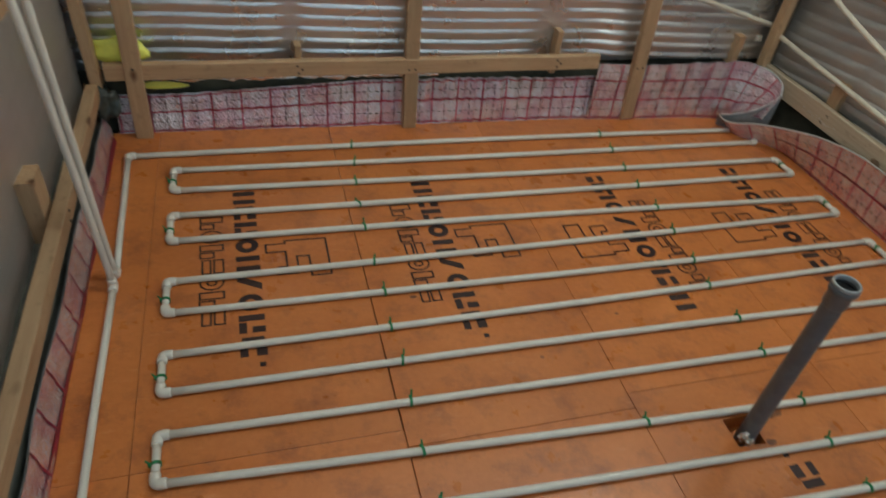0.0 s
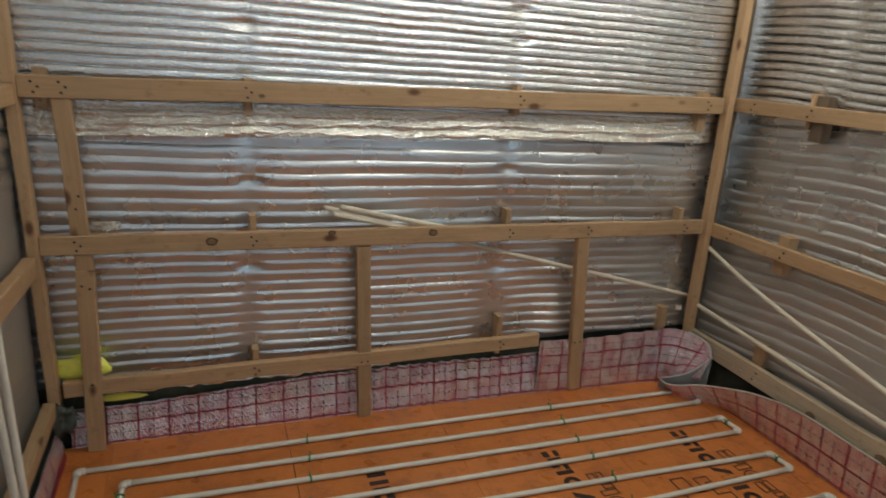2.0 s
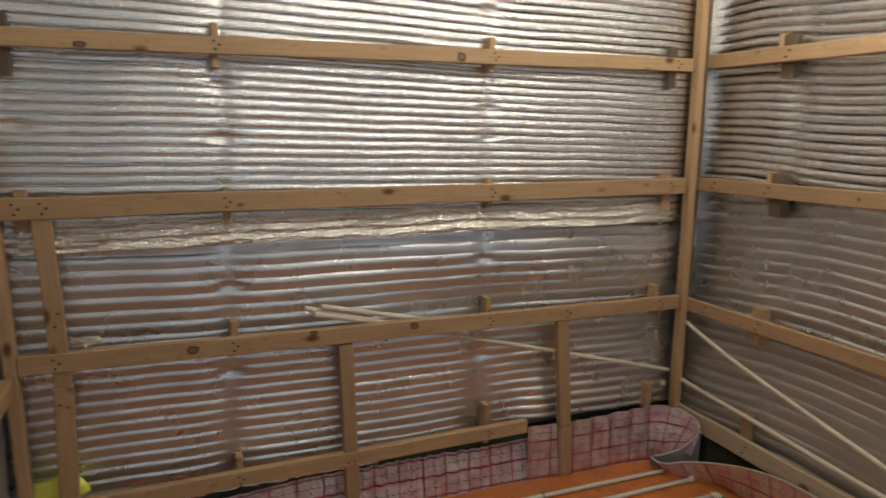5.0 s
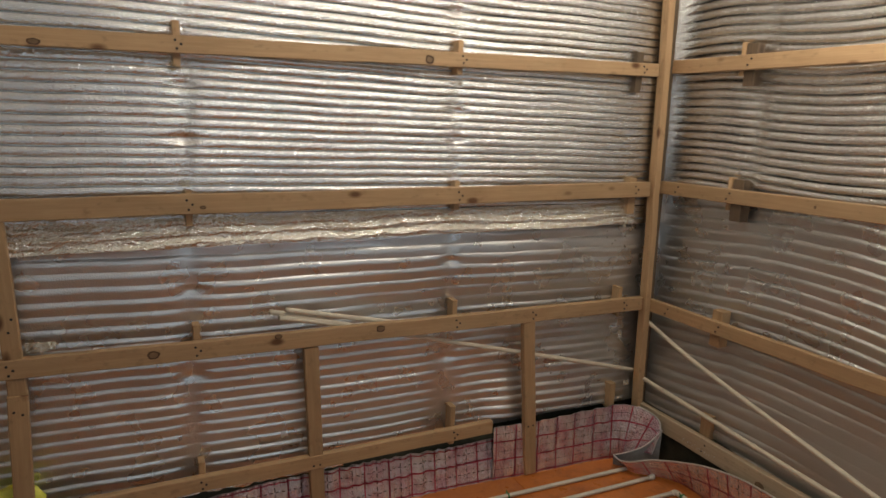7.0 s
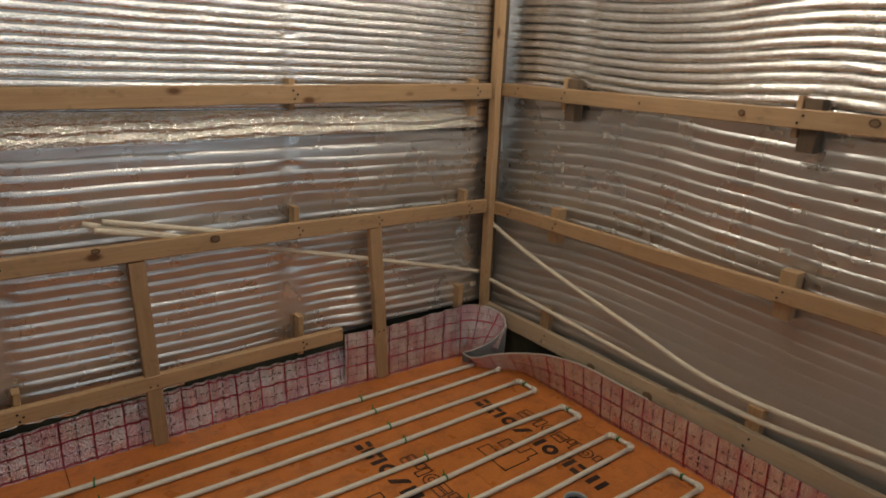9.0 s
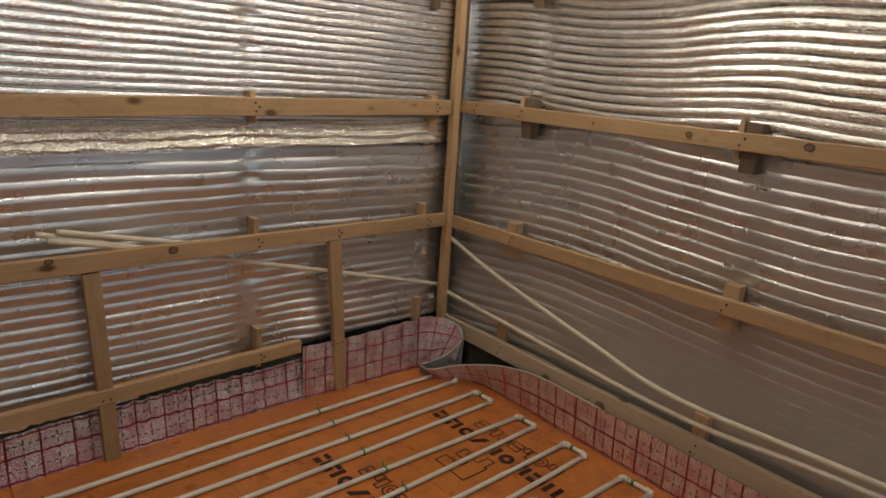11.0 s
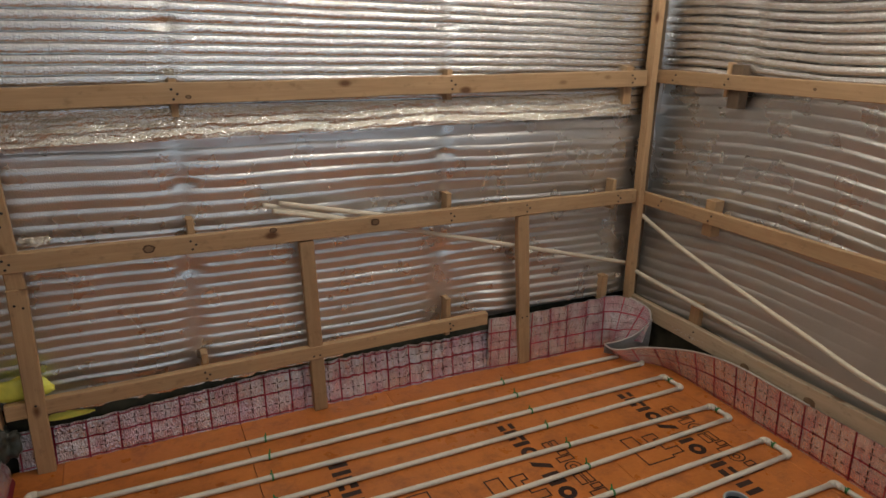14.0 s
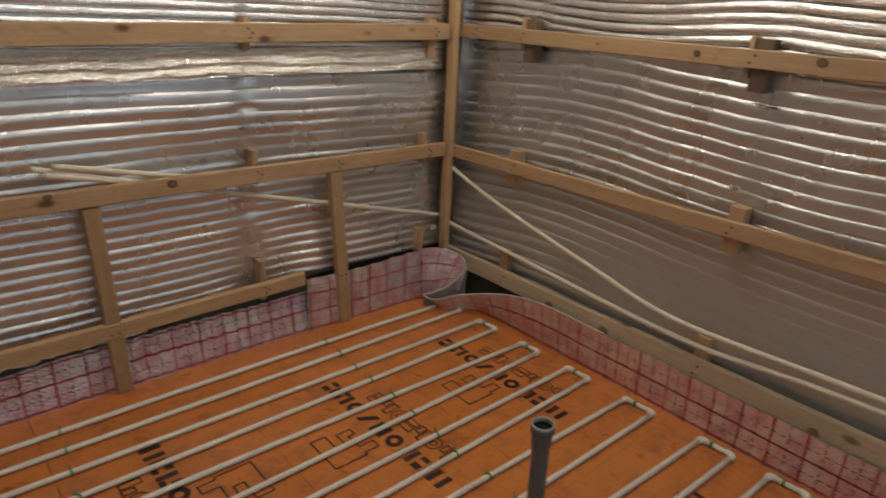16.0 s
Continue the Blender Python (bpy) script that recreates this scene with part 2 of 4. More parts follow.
def beam(name, a, b, normal, depth, height, label, category, mat=None, nails=(), group="", warp=0.0015):
    """A squared timber whose face centre line runs from a to b; normal points out of its face into the room."""
    beam_seed[0] += 1
    m, length = along(a, b, normal)
    bm = box_bm(length, depth, height, 0.0025, max(2, int(length / 0.15)), warp, beam_seed[0])
    for v in bm.verts:
        v.co.y -= depth / 2
    ob = part(name, bm, mat or PINE)
    ob.matrix_world = m
    tagged(ob, label, category, group)
    for nx, nz in nails:
        nb = bmesh.new()
        bmesh.ops.create_cone(nb, cap_ends=True, segments=8, radius1=0.0042, radius2=0.0036, depth=0.003,
                              matrix=pose(0, 0, 0, 90))
        n = part("nail", nb, NAIL, ob)
        n.location = (nx, 0.0012, nz)
    return ob


# ---- structure ----
XL, XR, YB, YF, ZC = -0.56, 2.05, 2.05, -1.80, 2.45


def slab(name, lo, hi, mat, label, category):
    c = [(p + q) / 2 for p, q in zip(lo, hi)]
    s = [q - p for p, q in zip(lo, hi)]
    bm = box_bm(*s)
    bmesh.ops.translate(bm, verts=bm.verts, vec=c)
    return tagged(part(name, bm, mat), label, category, kind="structure")


slab("ground", (-0.9, -2.1, -0.16), (2.4, 2.4, -0.06), CONCRETE, "dark concrete base slab under the foam boards", "base slab")
wall_back = slab("wall_back", (-0.78, 2.20, -0.06), (2.30, 2.28, ZC), BOARD_WALL, "rough timber sheathing behind silver foil quilting", "wall")
wall_right = slab("wall_right", (2.20, YF - 0.08, -0.06), (2.30, 2.20, ZC), BOARD_WALL, "rough timber sheathing behind silver foil quilting", "wall")
wall_left = slab("wall_left", (-0.78, YF - 0.08, -0.06), (-0.70, 2.20, ZC), BOARD_WALL, "rough timber sheathing behind matte silver foil", "wall")
slab("ceiling", (-0.78, YF - 0.08, ZC), (2.30, 2.28, ZC + 0.08), CEILING, "plain pale board ceiling above the foil walls", "ceiling")
# front wall with the window opening
slab("wall_front_a", (-0.70, YF - 0.08, -0.06), (-0.50, YF, ZC), BOARD_WALL, "rough sheathing beside the window", "wall")
slab("wall_front_b", (2.00, YF - 0.08, -0.06), (2.20, YF, ZC), BOARD_WALL, "rough sheathing beside the window", "wall")
slab("wall_front_c", (-0.50, YF - 0.08, 2.05), (2.00, YF, ZC), BOARD_WALL, "rough sheathing above the window", "wall")
slab("wall_front_d", (-0.50, YF - 0.08, -0.06), (2.00, YF, 0.80), BOARD_WALL, "rough sheathing below the window", "wall")
# the right strip reaches the rail; its dark colour draws the shadow gap there
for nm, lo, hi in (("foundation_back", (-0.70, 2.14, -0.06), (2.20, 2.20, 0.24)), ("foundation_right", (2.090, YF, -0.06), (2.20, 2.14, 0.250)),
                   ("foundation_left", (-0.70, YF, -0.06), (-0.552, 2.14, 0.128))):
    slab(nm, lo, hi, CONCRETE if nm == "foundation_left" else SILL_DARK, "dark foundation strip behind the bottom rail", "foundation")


def quilt(u, z, seed, period, amp, skew=1.0, crease=0.45, wide=0.07, full=0.7):
    """Depth of the stitched foil pillows at height z and length u; skew moves their crest up (>1) or down (<1)."""
    wob = noise.noise((u * 1.3 + seed, z * 1.5, seed)) * 0.40 + noise.noise((u * 5 + seed, z * 3, 4.2)) * 0.10
    ph = z / period + wob
    f = ph - math.floor(ph)
    pill = math.sin(math.pi * f ** skew) ** full
    seam = math.exp(-(min(f, 1 - f) / wide) ** 2) * (0.75 + 0.9 * noise.noise((u * 2.6 + seed, round(ph) * 1.7, 2.5)))
    loc = 0.78 + 0.5 * noise.noise((u * 1.1 + seed, math.floor(ph) * 0.7, 9))
    return amp * (pill * loc - crease * seam)


def stapled(u, z, columns, width):
    """How far the foil is drawn in on the hidden posts."""
    k = 0
    for c in columns:
        k = max(k, math.exp(-((u - c) / width) ** 2))
    return k


def foil_back(u, z, seed, period, amp, skew, fold):
    s = stapled(u, z, (0.09, 1.055), 0.03 if z > 0.78 else 0.045 + 0.03 * noise.noise((z * 9, 3, seed)))
    big = 0.012 * noise.noise((u * 1.4 + 3, z * 1.6, seed)) + 0.004 * noise.noise((u * 6, z * 5, seed))
    flat = 1 - (0.75 if z > 0.76 else 0.95) * s
    if z < 0.78:
        flat *= 1 - 0.85 * smoothstep(0.92, 1.05, u) * smoothstep(0.66, 0.45, z) * (1 - smoothstep(1.08, 1.18, u))
        flat *= 1 - 0.2 * smoothstep(1.4, 1.9, u)
    else:
        flat *= 1 - 0.25 * smoothstep(1.45, 1.85, u) * smoothstep(1.1, 0.8, z)
        flat *= 1 - 0.6 * smoothstep(0.55, 0.8, u + 0.3 * noise.noise((u * 3, z * 4, 6))) * smoothstep(0.93, 0.84, z)
    big += 0.020 * smoothstep(0.50, 0.27, z) * smoothstep(1.22, 1.36, u)
    pit = 0
    for cu, cz in ((0.092, 1.43), (1.052, 1.45), (0.088, 1.60), (1.046, 1.56), (0.10, 0.62), (1.062, 0.57), (0.104, 0.93), (1.058, 0.98), (-0.47, 1.46), (1.86, 1.5),
                   (0.075, 1.90), (1.03, 1.92), (1.90, 0.62), (1.89, 0.45)):
        d = ((u - cu) / 0.035) ** 2 + ((z - cz) / 0.016) ** 2
        if d < 6:
            pit = max(pit, math.exp(-d))
    flat *= 1 + 0.8 * smoothstep(1.1, 1.45, u) * smoothstep(1.15, 1.05, z)
    if z < 0.76:
        period, amp, skew = period * 0.87, amp * 0.95, 1.7
    else:
        amp *= 0.88
        big += 0.014 * smoothstep(0.78, 0.97, z) * (0.5 + 0.5 * smoothstep(0.5, 0.8, u)) * (1 - smoothstep(1.0, 1.09, z))
    flat *= (1 - smoothstep(1.97, 2.05, u)) * smoothstep(-0.60, -0.55, u)
    return quilt(u, z, seed, period, amp, skew, *fold) * flat * (1 - 0.6 * pit) + big - 0.004 * s - 0.010 * pit


def sheet_back(name, z0, z1, y0, seed, period, amp, skew, mat, label, fold, step):
    rows, cols = int((z1 - z0) / step), 170
    def fn(a, b):
        u, z = -0.615 + 2.805 * a, z0 + (z1 - z0) * b
        edge = 0.012 * noise.noise((u * 2.2, 7, seed)) + 0.016 * (u - 0.7)
        z += edge * (1 - smoothstep(0, 0.12, b))
        return (u, y0 - foil_back(u, z, seed, period, amp, skew, fold), z)
    return part(name, grid_bm(rows, cols, fn), mat, wall_back, label, True)


sheet_back("foil_sheet", 0.235, 1.20, 2.135, 1.0, 0.046, 0.0054, 1.5, FOIL, "silver quilted foil with horizontal stitched folds", (0.25, 0.07, 1.15), 0.0026)
sheet_back("foil_sheet", 1.085, 2.44, 2.112, 2.0, 0.0305, 0.0088, 0.78, FOIL_SHINY, "crinkled shiny quilted foil with tight folds", (3.3, 0.050, 0.72), 0.0013)


glint = random.Random(21)


def flap(a, b):
    u, z = -0.50 + 2.44 * a, 1.092 + 0.014 * (-0.50 + 2.44 * a - 0.7) + 0.095 * b
    y = 2.084 + 0.020 * b - 0.0035 * noise.noise((u * 7, z * 55, 3)) - 0.003 * noise.noise((u * 30, z * 100, 8)) - 0.0029 * math.sin(b * 17 + 4 * noise.noise((u * 1.6, 5, 5)) + 2 * noise.noise((u * 5, b * 2, 1)))
    y += glint.uniform(-0.0011, 0.0011)
    z += 0.008 * noise.noise((u * 3, 1, 5)) * (1 - b)
    return (u, y, z)


part("foil_flap", grid_bm(28, 560, flap), FOIL_CRUMPLED, wall_back, "crumpled glinting edge of the upper foil sheet")


def torn_edge(a, b):
    u = -0.36 + 0.98 * a
    rag = 0.010 * noise.noise((u * 14, 2, 6)) + 0.006 * noise.noise((u * 40, 1, 3))
    return (u, 2.087 + 0.004 * noise.noise((u * 30, b * 3, 2)) + glint.uniform(-0.0008, 0.0008), 0.196 + 0.008 * u + 0.034 * b + rag * (1 - b))


part("foil_edge", grid_bm(8, 280, torn_edge), FOIL_CRUMPLED, wall_back, "torn glinting lower edge of the foil")


def sheet_right(name, z0, z1, x0, seed, period, amp, skew, mat, label, fold=(), step=0.0036):
    rows, cols = int((z1 - z0) / step), 120
    def fn(a, b):
        y, z = 2.18 - 3.96 * a, z0 + (z1 - z0) * b
        s = stapled(y, z, (1.66, 0.71, -0.24), 0.03)
        fade = 1 - 0.88 * smoothstep(1.70, 1.10, y) * smoothstep(0.70, 0.47, z + 0.05 * noise.noise((y * 5, 4, seed)))
        fade *= 1 - 0.52 * smoothstep(1.2, 0.7, y) * smoothstep(1.3, 1.1, z) + 0.6 * smoothstep(1.3, 1.7, y)
        fade *= 1 - smoothstep(2.02, 2.09, y)
        big = 0.014 * noise.noise((y * 1.3 + 8, z * 1.5, seed)) + 0.004 * noise.noise((y * 6, z * 5, seed))
        sag = 0.06 * noise.noise((y * 1.1, 2.0, seed))
        big += 0.030 * smoothstep(0.62, 0.28, z)
        return (x0 - quilt(y, z + sag, seed, period, amp, skew, *fold) * fade * (1 - 0.7 * s) - big + 0.008 * s, y, z)
    return part(name, grid_bm(rows, cols, fn), mat, wall_right, label, True)


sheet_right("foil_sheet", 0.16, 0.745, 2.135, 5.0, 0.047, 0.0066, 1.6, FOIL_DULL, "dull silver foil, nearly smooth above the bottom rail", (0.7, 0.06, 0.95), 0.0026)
sheet_right("foil_sheet", 0.745, 1.32, 2.135, 5.0, 0.047, 0.0066, 1.9, FOIL_MATTE, "silver foil quilting with horizontal stitched folds", (0.7, 0.06, 0.95), 0.0026)
sheet_right("foil_sheet", 1.29, 2.44, 2.115, 6.0, 0.034, 0.0105, 0.80, FOIL_SHINY, "crinkled shiny quilted foil with tight folds", (2.8, 0.05, 0.74), 0.0015)


def sheet_left(name, z0, z1, x0, seed, period, amp, mat, label, calm=1.0):
    rows, cols = int((z1 - z0) / 0.0045), 100
    def fn(a, b):
        y, z = 2.085 - 3.86 * a, z0 + (z1 - z0) * b
        s = stapled(y, z, (1.36, 0.4, -0.5), 0.03)
        fade = 0.07 + 0.93 * smoothstep(0.85, 1.12, z)
        big = calm * 0.010 * noise.noise((y * 1.3 + 2, z * 1.5, seed)) + 0.024 * smoothstep(1.70, 2.06, y)
        sag = 0.05 * noise.noise((y * 1.4, 5.0, seed))
        return (x0 + quilt(y, z + sag, seed, period, amp, 0.85, 0.9, 0.07, 0.75) * fade * (1 - 0.7 * s) + big - 0.008 * s, y, z)
    return part(name, grid_bm(rows, cols, fn), mat, wall_left, label, True)


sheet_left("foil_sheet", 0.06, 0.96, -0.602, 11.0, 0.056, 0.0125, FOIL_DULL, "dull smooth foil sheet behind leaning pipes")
sheet_left("foil_sheet", 0.96, 2.44, -0.602, 11.0, 0.056, 0.0125, FOIL_MATTE, "matte silver foil with broad soft folds")


# ---- floor of foam boards ----
floor = tagged(empty("floor"), "orange foam insulation boards with black print", "floor", kind="structure")
COLS = (-0.522, -0.370, 0.213, 0.799, 1.384, 1.969, 2.072)
ROWS = (2.086, 1.950, 0.757, -0.428, -1.612)


def board_bm(x0, x1, y0, y1, hole=None, seed=0, wide=False):
    rnd = random.Random(seed)
    j = lambda: rnd.uniform(-0.0006, 0.0006)
    g, gr, gl = 0.0004, 0.0006 + (0.0022 if wide else 0), 0.0005
    cs = [(x0 + gl, y0 + g), (x1 - gr + j(), y0 + g), (x1 - gr * 0.5, y1 - g), (x0 + gl, y1 - g)]
    bm = bmesh.new()
    dz = rnd.uniform(-0.0008, 0)
    ch = 0.0008
    cx, cy = (x0 + x1) / 2, (y0 + y1) / 2
    top = [bm.verts.new((x - math.copysign(ch, x - cx), y - math.copysign(ch, y - cy), dz)) for x, y in cs]
    mid = [bm.verts.new((x, y, dz - ch)) for x, y in cs]
    low = [bm.verts.new((x, y, -0.05)) for x, y in cs]
    for a, c in ((top, mid), (mid, low)):
        for i in range(4):
            bm.faces.new((c[i], c[(i + 1) % 4], a[(i + 1) % 4], a[i]))
    bm.faces.new(low[::-1])
    if hole:
        hx, hy, hw, hh = hole
        h = [(hx - hw, hy - hh), (hx + hw * 0.9, hy - hh * 1.1), (hx + hw * 1.05, hy + hh), (hx - hw * 0.95, hy + hh * 0.95)]
        ht = [bm.verts.new((x, y, dz)) for x, y in h]
        hl = [bm.verts.new((x, y, -0.05)) for x, y in h]
        for i in range(4):
            k = (i + 1) % 4
            bm.faces.new((top[i], top[k], ht[k], ht[i]))
            bm.faces.new((ht[i], ht[k], hl[k], hl[i]))
    else:
        bm.faces.new(top)
    return bm


def rect(bm, x0, y0, x1, y1, z=0.0006):
    vs = [bm.verts.new(p) for p in ((x0, y0, z), (x1, y0, z), (x1, y1, z), (x0, y1, z))]
    bm.faces.new(vs)


def quad(bm, pts, z=0.0006):
    bm.faces.new([bm.verts.new((x, y, z)) for x, y in pts])


def marks(bm, shape, x, w, h):
    """One abstract printed mark in a cell of w by h, from plain bars."""
    s = 0.34 * w
    if shape == 0:
        rect(bm, x, 0, x + s, h), rect(bm, x + w - s, 0, x + w, h)
    elif shape == 1:
        rect(bm, x, 0, x + w, h * 0.4), rect(bm, x, h * 0.6, x + w, h)
    elif shape == 2:
        rect(bm, x, 0, x + s, h), rect(bm, x + w - s, h * 0.5, x + w, h), rect(bm, x + s * 1.2, 0, x + w, h * 0.3)
    elif shape == 3:
        n = 14
        for i in range(n):
            a, b = 2 * math.pi * i / n, 2 * math.pi * (i + 1) / n
            quad(bm, [(x + w / 2 + math.cos(t) * w * q, h / 2 + math.sin(t) * h * q) for t, q in ((a, 0.5), (b, 0.5), (b, 0.2), (a, 0.2))])
    elif shape == 4:
        quad(bm, [(x, 0), (x + s * 1.2, 0), (x + w, h), (x + w - s * 1.2, h)])
    else:
        rect(bm, x, h * 0.08, x + s, h * 0.92), rect(bm, x + s * 1.3, h * 0.6, x + w, h), rect(bm, x + s * 1.3, 0, x + w, h * 0.3)


def outline(bm, pts, t):
    for (xa, ya), (xb, yb) in zip(pts, pts[1:] + pts[:1]):
        dx, dy = xb - xa, yb - ya
        n = math.hypot(dx, dy)
        ox, oy = -dy / n * t / 2, dx / n * t / 2
        ex, ey = dx / n * t / 2, dy / n * t / 2
        quad(bm, [(xa - ex + ox, ya - ey + oy), (xa - ex - ox, ya - ey - oy), (xb + ex - ox, yb + ey - oy), (xb + ex + ox, yb + ey + oy)])


def prints():
    """The three prints of a board, along x with the board's middle at the origin."""
    word = bmesh.new()
    pitch = 0.69 / 9
    for i, s in enumerate((0, 5, 2, 3, 0, 4, 3, 2, 5)):
        marks(word, s, -0.345 + i * pitch, pitch * 0.82, 0.066)
    rect(word, 0.352, 0.045, 0.366, 0.06)
    line = bmesh.new()
    for i in range(7):
        x, w, h = -0.225 + i * 0.064, 0.054, 0.062
        if i in (1, 4):
            outline(line, [(x + w / 2 + math.cos(a) * w / 2, h / 2 + math.sin(a) * h / 2) for a in (k * math.pi / 6 for k in range(12))], 0.0055)
            outline(line, [(x + w / 2 + math.cos(a) * w * 0.2, h / 2 + math.sin(a) * h * 0.2) for a in (k * math.pi / 4 for k in range(8))], 0.0050)
        elif i in (0, 2, 5):
            outline(line, [(x, 0), (x + w * 0.45, 0), (x + w * 0.45, h), (x, h)], 0.0055)
            outline(line, [(x + w * 0.6, 0), (x + w, 0), (x + w, h * 0.6), (x + w * 0.6, h * 0.6)], 0.0055)
        else:
            outline(line, [(x, h * 0.1), (x + w, h * 0.1), (x + w, h * 0.45), (x, h * 0.45)], 0.0055)
            outline(line, [(x, h * 0.6), (x + w, h * 0.6), (x + w, h), (x, h)], 0.0055)
    logo = bmesh.new()
    outline(logo, [(0, 0), (0.0, 0.055), (-0.012, 0.055), (-0.012, 0.175), (0.145, 0.175), (0.145, 0.12), (0.06, 0.12), (0.06, 0.085),
                   (0.13, 0.085), (0.13, 0.03), (0.10, 0.03), (0.10, 0.055), (0.035, 0.055), (0.035, 0.0)], 0.006)
    made = []
    for nm, bm in (("printed_word", word), ("outlined_word", line), ("printed_emblem", logo)):
        me = bpy.data.meshes.new(nm)
        bm.to_mesh(me)
        bm.free()
        me.materials.append(PRINT)
        made.append((nm, me))
    return made


PRINTS = prints()
k = 0
for r in range(len(ROWS) - 1):
    for c in range(len(COLS) - 1):
        x0, x1, y0, y1 = COLS[c], COLS[c + 1], ROWS[r + 1], ROWS[r]
        k += 1
        if c == 2 and r > 0:
            y0, y1 = y0 - 0.045, y1 - (0.045 if r > 1 else 0)
        hole = (1.046, 0.600, 0.040, 0.040) if (r == 2 and c == 3) else None
        b = part("foam_board", board_bm(x0, x1, y0, y1, hole, k, c == 1 or (c == 0 and r == 2)), XPS, floor)
        if 1 <= c <= 4 and 1 <= r <= 2:
            yc = 1.360 - 1.185 * (r - 1)
            flip = c >= 3
            for nm, me in PRINTS:
                ob = new(nm, me)
                ob.parent = b
                if not flip:
                    base = {"printed_word": (-0.140, 0), "outlined_word": (-0.236, 0), "printed_emblem": (-0.055, 0.080)}[nm]
                    ob.matrix_local = Matrix.Translation(((x0 - COLS[1]) + base[0], yc + base[1], 0)) @ pose(0, 0, 0, 0, 0, -90)
                else:
                    base = {"printed_word": (0.365, -0.015), "outlined_word": (0.462, -0.055), "printed_emblem": (0.275, -0.088)}[nm]
                    ob.matrix_local = Matrix.Translation((x0 + base[0], yc + base[1], 0)) @ pose(0, 0, 0, 0, 0, 90)

# ---- timber frame ----
GIRT = "planed pine batten nailed level across the foil wall"


def girt_back(z0, z1, height, x0, x1, nail_x, label=GIRT):
    nails = []
    for x in nail_x:
        u = x - (x0 + x1) / 2
        nails += [(u - 0.006, height * 0.22), (u + 0.010, 0.0), (u - 0.002, -height * 0.25)]
    # the local x runs from +x to -x of the room, so mirror the nail places
    return beam("wall_batten", (x1, YB, z1), (x0, YB, z0), (0, -1, 0), 0.028, height, label, "batten", None,
                [(-a, b) for a, b in nails], "wall battens")


batten_top = girt_back(1.697, 1.768, 0.052, -0.53, 1.955, (-0.50, 0.078, 1.04, 1.88))
batten_high = girt_back(1.216, 1.266, 0.064, -0.53, 1.975, (-0.49, -0.42, 0.095, 1.05, 1.90))
batten_mid = girt_back(0.738, 0.746, 0.061, -0.52, 2.0, (-0.42, 0.106, 1.066, 1.90, 1.42))
girt_back(0.240, 0.268, 0.055, -0.50, 1.255, (-0.41, 0.11, 1.08), "bottom pine rail above the foil skirting")


def girt_right(za, zb, height, nail_y, label=GIRT, x=XR, mat=None):
    y0, y1 = 2.090, -1.75
    nails = []
    for y in nail_y:
        u = (y0 + y1) / 2 - y
        nails += [(u - 0.006, height * 0.2), (u + 0.008, -height * 0.2)]
    slope = (zb - za) / 1.6
    return beam("wall_batten", (x, y0, za), (x, y1, za + slope * (y0 - y1)), (-1, 0, 0), 0.028, height, label, "batten", mat, nails, "wall battens")


girt_right(1.789, 1.783, 0.056, (1.68, 0.73))
batten_side = girt_right(1.272, 1.303, 0.056, (1.70, 0.765, 1.97))
girt_right(0.731, 0.768, 0.056, (1.67, 0.71, 1.95))
rail = girt_right(0.216, 0.232, 0.080, (0.71, 1.66), "pale weathered bottom rail with dark wane marks", XR, PINE_PALE)
for y, w, h in ((1.380, 0.050, 0.030), (1.100, 0.054, 0.032), (0.30, 0.040, 0.024), (-0.35, 0.05, 0.02)):
    bm = bmesh.new()
    n = 12
    bm.faces.new([bm.verts.new((math.cos(math.pi * i / n) * w / 2 * (1 + 0.15 * math.sin(5 * i)), 0.0014, -math.sin(math.pi * i / n) * h)) for i in range(n + 1)])
    mark = part("wane_mark", bm, KNOT, rail)
    mark.location = ((2.090 - 1.75) / 2 - y, 0, 0.031)


def girt_left(z, fall, height, x, label=GIRT, ya=2.028, depth=0.034):
    """z is the height at the corner; the batten climbs by fall for each metre towards the window."""
    return beam("wall_batten", (x, -1.75, z + fall * (ya + 1.75)), (x, ya, z), (1, 0, 0), depth, height, label, "batten", None,
                [(1.25, 0.012), (1.262, -0.012), (-0.1, 0.0)], "wall battens")


girt_left(1.686, 0.004, 0.052, -0.533)
girt_left(1.196, 0.012, 0.056, -0.533)
girt_left(0.682, 0.050, 0.062, -0.530)
girt_left(0.190, 0.0, 0.050, -0.522, "bottom pine rail along the smooth foil wall", 2.028, 0.036)

POST = "pine corner post where the foil walls meet"
beam("corner_post", (2.057, 2.046, 0.0), (1.974, 2.046, ZC), (0, -1, 0), 0.042, 0.034, POST, "post")
beam("corner_post", (-0.530, 2.046, 0.10), (-0.571, 2.046, ZC), (0, -1, 0), 0.05, 0.034, POST, "post")
# added dark upright: its colour stands for the shade between post and right foil
beam("corner_post", (2.092, 2.072, 0.0), (2.022, 2.072, ZC), (0, -1, 0), 0.05, 0.034, "dark strip added for the shade beside the pine corner post", "post", PINE_DARK)
STUD = "upright pine stud standing on the foam floor"
beam("wall_stud", (0.520, 2.052, 0.002), (0.487, 2.052, 0.705), (0, -1, 0), 0.03, 0.052, STUD, "stud", None, [(-0.11, 0.012), (-0.11, -0.012)], "wall studs")
beam("wall_stud", (1.466, 2.052, 0.010), (1.404, 2.052, 0.712), (0, -1, 0), 0.03, 0.055, STUD, "stud", None, [(-0.12, 0.012), (-0.12, -0.012)], "wall studs")
